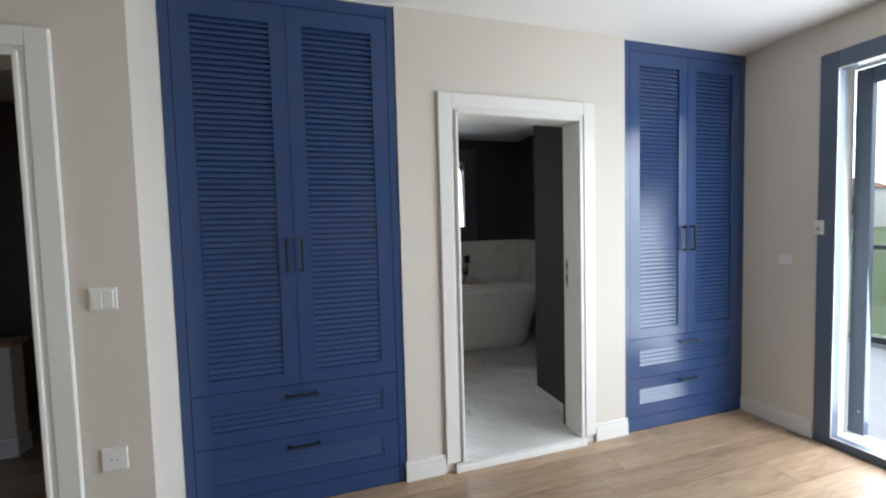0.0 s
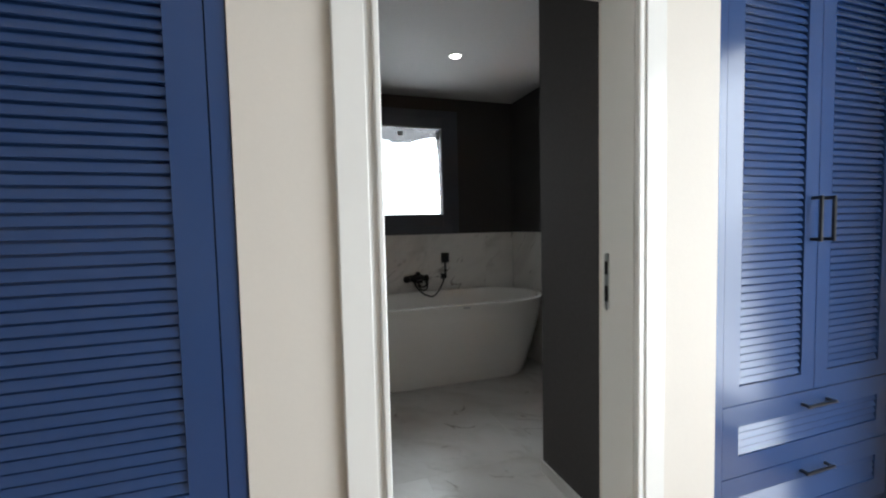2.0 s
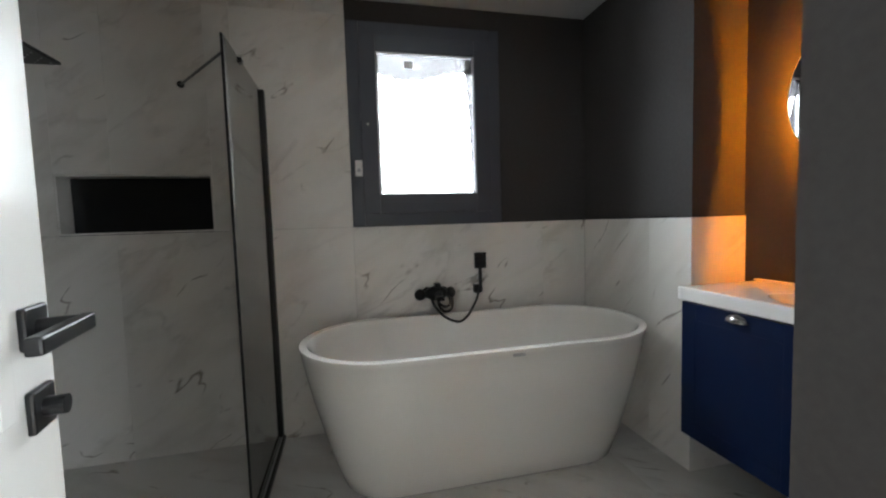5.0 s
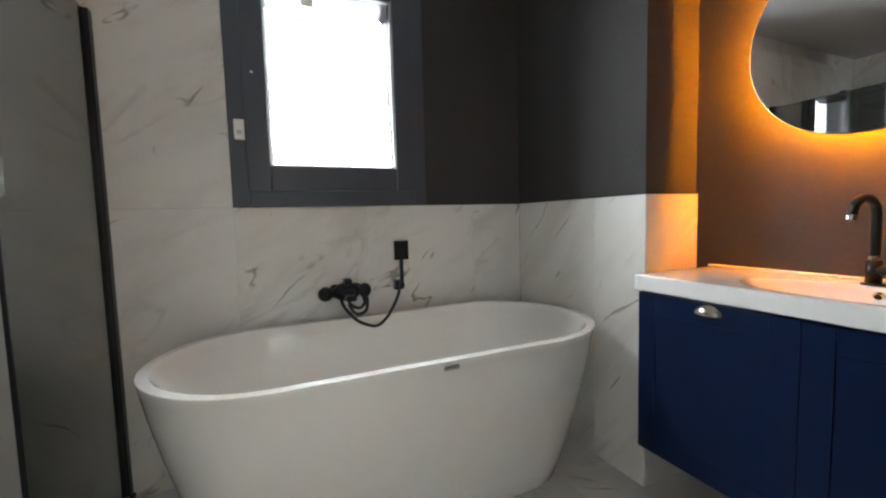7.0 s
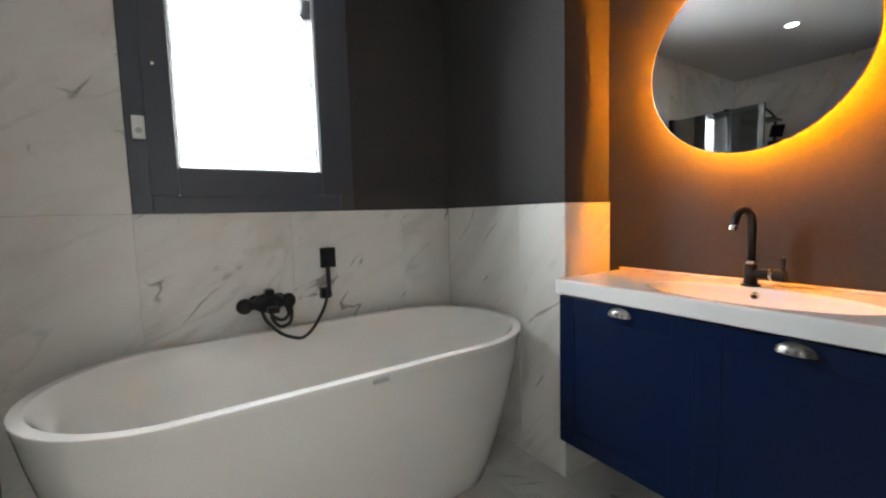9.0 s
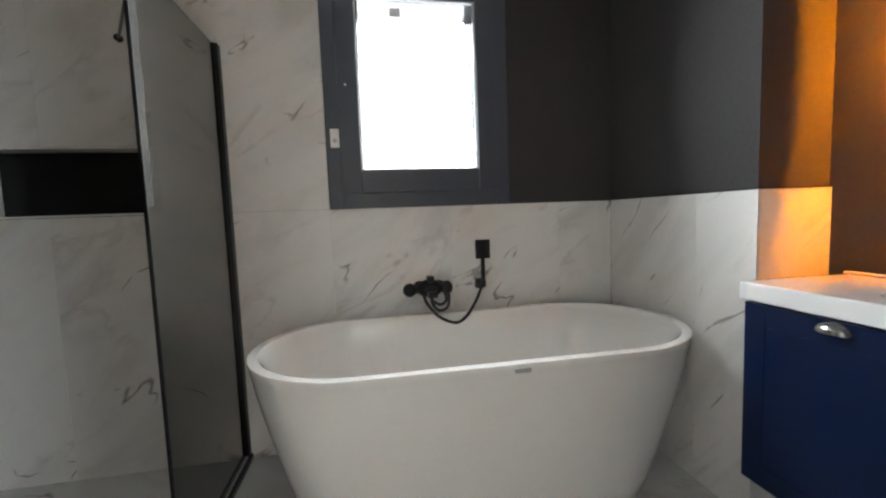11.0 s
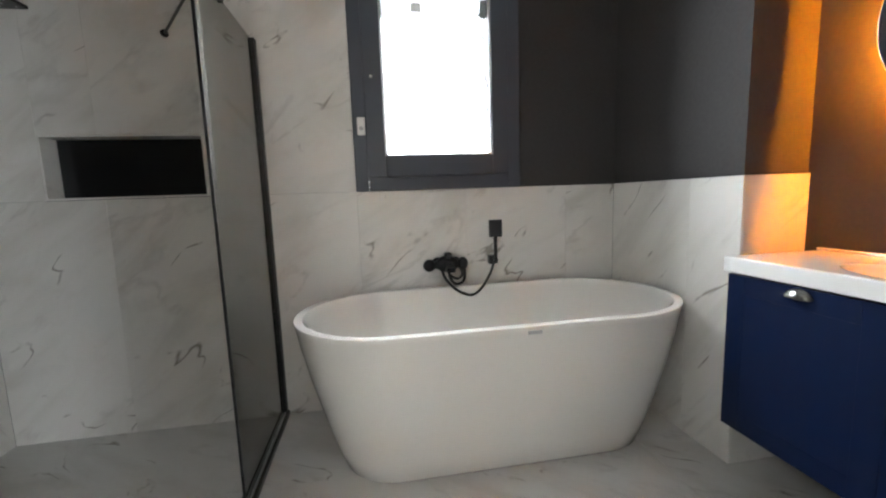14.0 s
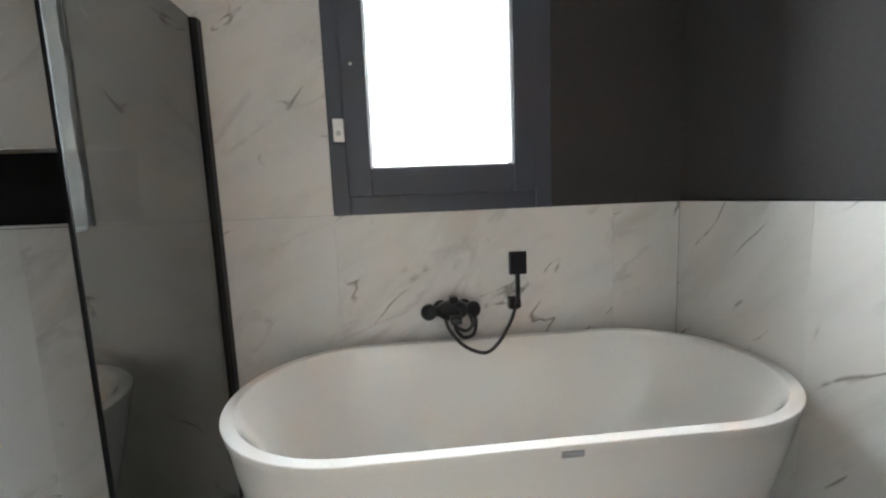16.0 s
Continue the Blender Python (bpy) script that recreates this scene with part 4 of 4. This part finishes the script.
rod(bm, (FX, FY, 0.917), (FX, FY, 0.985), 0.019, 24)
smooth(part("base", bm, BLACK, tap))
part("collar", rod(bmesh.new(), (FX, FY, 0.985), (FX, FY, 0.996), 0.0145, 24), CHROME, tap, "chrome collar")
part("neck", tube(bmesh.new(), [(FX, FY, 0.99), (FX, FY, 1.06), (FX, FY, 1.115), (FX - 0.012, FY + 0.003, 1.148), (FX - 0.045, FY + 0.008, 1.163), (FX - 0.080, FY + 0.014, 1.148), (FX - 0.095, FY + 0.017, 1.115)], 0.0122, 14), BLACK, tap)
part("aerator", rod(bmesh.new(), (FX - 0.095, FY + 0.017, 1.114), (FX - 0.098, FY + 0.0175, 1.100), 0.0126, 18), CHROME, tap, "chrome aerator")
part("stub", rod(bmesh.new(), (FX, FY, 0.955), (FX - 0.005, FY - 0.055, 0.955), 0.016, 18), BLACK, tap)
part("ring", rod(bmesh.new(), (FX - 0.005, FY - 0.055, 0.955), (FX - 0.006, FY - 0.064, 0.955), 0.0185, 20), CHROME, tap)
part("lever", rod(bmesh.new(), (FX - 0.006, FY - 0.064, 0.955), (FX - 0.009, FY - 0.095, 0.955), 0.0185, 20), BLACK, tap)
part("lever_pin", tube(bmesh.new(), [(FX - 0.008, FY - 0.085, 0.965), (FX - 0.01, FY - 0.09, 0.985), (FX - 0.01, FY - 0.088, 1.012)], 0.006), BLACK, tap)

mirror = thing("round_mirror", (2.94, 3.685, 1.68), "round frameless wall mirror with amber backlight", "mirror")
MY, MZ, MR = 3.662, 1.672, 0.313
part("backing", rod(bmesh.new(), (2.964, MY, MZ), (2.9065, MY, MZ), MR - 0.105, 64), PLASTIC, mirror)
part("mirror_glass", rod(bmesh.new(), (2.906, MY, MZ), (2.9005, MY, MZ), MR, 96), MIRROR, mirror)
bm = bmesh.new()
n1, n2 = 96, 8
vs = [[bm.verts.new((2.928 + 0.006 * math.sin(b), MY + (MR - 0.055 + 0.006 * math.cos(b)) * math.cos(a), MZ + (MR - 0.055 + 0.006 * math.cos(b)) * math.sin(a))) for b in [2 * math.pi * j / n2 for j in range(n2)]] for a in [2 * math.pi * i / n1 for i in range(n1)]]
for i in range(n1):
    for j in range(n2):
        bm.faces.new((vs[i][j], vs[(i + 1) % n1][j], vs[(i + 1) % n1][(j + 1) % n2], vs[i][(j + 1) % n2]))
rim_mesh = loft(bmesh.new(), [[(x, MY + rr * math.cos(a), MZ + rr * math.sin(a)) for a in [2 * math.pi * k / 128 for k in range(128)]] for x, rr in ((2.9062, MR + 0.0002), (2.9062, MR + 0.0030), (2.8998, MR + 0.0030), (2.8998, MR + 0.0002))], cap=False)
part("rim", rim_mesh, STEEL, mirror, "thin polished metal rim")
part("led_strip", bm, LED_AMBER, mirror, "glowing amber LED strip")

# ---- ceiling spots ----
for x, y in ((1.720, 4.136), (0.600, 4.240)):
    spot = thing("ceiling_spot", (x, y, 2.50), "round white recessed ceiling spot, switched on", "lamp")
    ringm = loft(bmesh.new(), [[(x + r * math.cos(a), y + r * math.sin(a), z) for a in [2 * math.pi * k / 40 for k in range(40)]] for r, z in ((0.052, 2.5045), (0.052, 2.500), (0.040, 2.498), (0.039, 2.5045))], cap=False)
    part("rim", ringm, PLASTIC, spot)
    part("diffuser", rod(bmesh.new(), (x, y, 2.5045), (x, y, 2.5015), 0.0385, 32), LAMP_WHITE, spot)

# ---- outside ----
structure("ground", boxes((3.31, 400, -300, 400, -0.40, -0.16)), GRASS, "flat green lawn outside the patio door", "lawn")
structure("terrace", boxes((3.31, 5.95, -6, 9, -0.159, -0.06), (5.95, 6.10, -6, 9, -0.159, -0.02)), TERRACE, "pale grey terrace with a raised edge", "terrace")
rail = thing("balustrade", (6.02, 2.5, -0.02), "glass terrace balustrade with a dark metal handrail", "railing")
part("handrail", boxes((5.99, 6.05, -4, 8.5, 1.03, 1.08), bevel=0.006), FRAME_GREY, rail)
part("bottom_rail", boxes((5.99, 6.05, -4, 8.5, -0.02, 0.05), bevel=0.006), FRAME_GREY, rail)
for i in range(7):
    y = -4 + i * 2.05
    part("post", boxes((5.995, 6.045, y, y + 0.05, 0.0505, 1.0295)), FRAME_GREY, rail)
    pane = part("glass_panel", boxes((6.012, 6.024, y + 0.07, y + 2.03, 0.07, 1.02)), PANE_GLASS, rail)
    pane.visible_shadow = False


def far_tree(x, y, h, seed):
    rr = random.Random(seed)
    ob = thing("tree", (x, y, -0.16), "distant leafy green tree beyond the lawn", "tree", "trees beyond the lawn")
    part("trunk", rod(bmesh.new(), (x, y, -0.16), (x, y, h * 0.45), 0.16, 8, 0.07), CAPWOOD, ob)
    bm = bmesh.new()
    for i in range(420):
        a, u, q = rr.uniform(0, 6.283), rr.uniform(-1, 1), rr.random() ** 0.4
        c = Vector((x + q * h * 0.32 * math.cos(a) * math.sqrt(1 - u * u), y + q * h * 0.36 * math.sin(a) * math.sqrt(1 - u * u), h * 0.66 + q * u * h * 0.34))
        e = [Vector((rr.uniform(-1, 1), rr.uniform(-1, 1), rr.uniform(-1, 1))) * 0.34 for k in range(3)]
        bm.faces.new([bm.verts.new(c + v) for v in e])
    part("crown", bm, GRASS, ob)


for i in range(8):
    far_tree(62 + (i * 7) % 11, 22 + i * 6.5, 3.0 + (i * 5 % 4) * 0.6, i)


def house(x, y, w, d, h):
    ob = thing("house", (x, y, -0.16), "distant white two-storey house with a tiled roof", "house", "houses beyond the lawn")
    part("wall", boxes((x - d / 2, x + d / 2, y - w / 2, y + w / 2, -0.16, h)), HOUSE_WHITE, ob)
    bm = bmesh.new()
    a = [bm.verts.new(p) for p in ((x - d / 2 - 0.4, y - w / 2 - 0.4, h), (x + d / 2 + 0.4, y - w / 2 - 0.4, h), (x + d / 2 + 0.4, y + w / 2 + 0.4, h), (x - d / 2 - 0.4, y + w / 2 + 0.4, h), (x, y - w / 4, h + 1.8), (x, y + w / 4, h + 1.8))]
    for f in ((0, 1, 4), (1, 2, 5, 4), (2, 3, 5), (3, 0, 4, 5), (3, 2, 1, 0)):
        bm.faces.new([a[i] for i in f])
    part("roof", bm, ROOF_TILE, ob)
    for i in range(3):
        for z in (1.0, 3.8):
            yy = y - w / 3 + i * w / 3
            part("window", boxes((x - d / 2 - 0.05, x - d / 2 + 0.02, yy - 0.6, yy + 0.6, z, z + 1.3)), WINDOW_DARK, ob)
    return ob


house(78, 44, 12, 9, 5.6)
house(84, 62, 13, 9, 5.8)
house(80, 26, 11, 9, 5.4)


structure("backdrop", boxes((0.4, 2.9, 5.9, 5.92, 0.2, 3.6)), glow("white_daylight_haze", (0.95, 0.98, 1.0), 5.0), "plain white daylight outside the frosted window", "backdrop")
structure("backdrop_sky", boxes((180, 181, -300, 400, -0.2, 260)), glow("white_overcast_sky", (0.93, 0.97, 1.0), 2.6), "plain white overcast sky", "backdrop")

# ---- pieces of floors and walls ----
def tile_object(name, parent, material, x0, x1, y0, y1, z0, z1):
    ob = mesh_object(name, boxes((x0, x1, y0, y1, z0, z1)), material)
    ob.parent = parent
    return ob


J = 0.0005
back = bpy.data.objects["wall_bath_back"]
for x0, x1, z0, z1 in ((0.551, 1.151, 0, 1.212), (-0.049, 0.551, 0, 1.212), (-0.599, -0.049, 0, 1.212), (1.151, 1.751, 0, 1.212), (1.751, 2.351, 0, 1.212), (2.351, 2.657, 0, 1.212),
                       (0.551, 1.151, 1.212, 2.412), (0.420, 0.551, 1.212, 2.412), (-0.049, 0.420, 1.5225, 2.412), (-0.303, -0.049, 1.5225, 2.412), (-0.599, -0.303, 1.212, 2.412),
                       (0.551, 1.151, 2.412, 2.505), (-0.049, 0.551, 2.412, 2.505), (-0.599, -0.049, 2.412, 2.505)):
    tile_object("tile", back, MARBLE_WALL, x0 + J, x1 - J, 5.075, 5.0845, z0 + J, z1 - J)
left = bpy.data.objects["wall_shower_left"]
for y0, y1 in ((4.475, 5.0745), (3.875, 4.475), (3.275, 3.875), (3.052, 3.275)):
    for z0, z1 in ((0, 1.212), (1.212, 2.412), (2.412, 2.504)):
        # no upper tiles on the unseen part: dark wall dims the shower
        if y0 > 3.8 or z0 == 0:
            tile_object("tile", left, MARBLE_SIDE, -0.6075, -0.5995, y0 + J, y1 - J, z0 + J, z1 - J)
right = bpy.data.objects["wall_bath_right"]
for y0, y1 in ((4.475, 5.0745), (4.203, 4.475)):
    tile_object("tile", right, MARBLE_SIDE, 2.6575, 2.6655, y0 + J, y1 - J, J, 1.212)
tile_object("tile", right, MARBLE_WALL, 2.666, 2.9645, 4.2025, 4.2105, J, 1.212)
near = bpy.data.objects["wall_shower_near"]
# unseen wall, tiled low only so that its dark top dims the shower
for x0, x1 in ((-0.599, 0.0), (0.0, 0.598)):
    tile_object("tile", near, MARBLE_WALL, x0 + J, x1 - J, 3.0505, 3.058, J, 1.212)

for i in range(4):
    for j in range(5):
        x0, x1 = max(-0.6 + i * 1.2 - (0.6 if j % 2 else 0.0), -0.6), min(0.6 + i * 1.2 - (0.6 if j % 2 else 0.0), 2.96)
        y0, y1 = max(2.075 + j * 0.6, 2.556), min(2.675 + j * 0.6, 5.074)
        if x1 - x0 > 0.05 and y1 - y0 > 0.02:
            tile_object("tile", floor_bath, MARBLE_FLOOR, x0 + J, x1 - J, y0 + J, y1 - J, -0.0038, 0.0)

rnd = random.Random(11)
PITCH = 0.205


def plank_row(y0, y1, xa, xb, first):
    x = xa
    while x < xb - 0.01:
        x1 = min(first if x == xa else x + rnd.choice((1.2, 1.5, 1.8)), xb)
        ob = mesh_object("plank", boxes((x + 0.0013, x1 - 0.0013, y0 + 0.0013, y1 - 0.0013, FLOOR_Z - 0.0078, FLOOR_Z + rnd.uniform(-0.0004, 0.0))), OAK)
        ob.parent = floor_bed
        x = x1


y, k = 2.2425, 0
plank_row(2.2425, 2.376, -2.4, 3.098, -1.1)
while y > -2.6:
    plank_row(max(y - PITCH, -2.6), y, -2.4, 3.09, 2.03 - (0.4, 1.1, 0.7, 1.5)[k % 4] * (k > 0) - 3.0)
    y, k = y - PITCH, k + 1
y = 2.377
while y < 5.2:
    plank_row(y, min(y + PITCH, 5.2), -3.19, -0.81, -3.19 + rnd.uniform(0.4, 1.2))
    y += PITCH
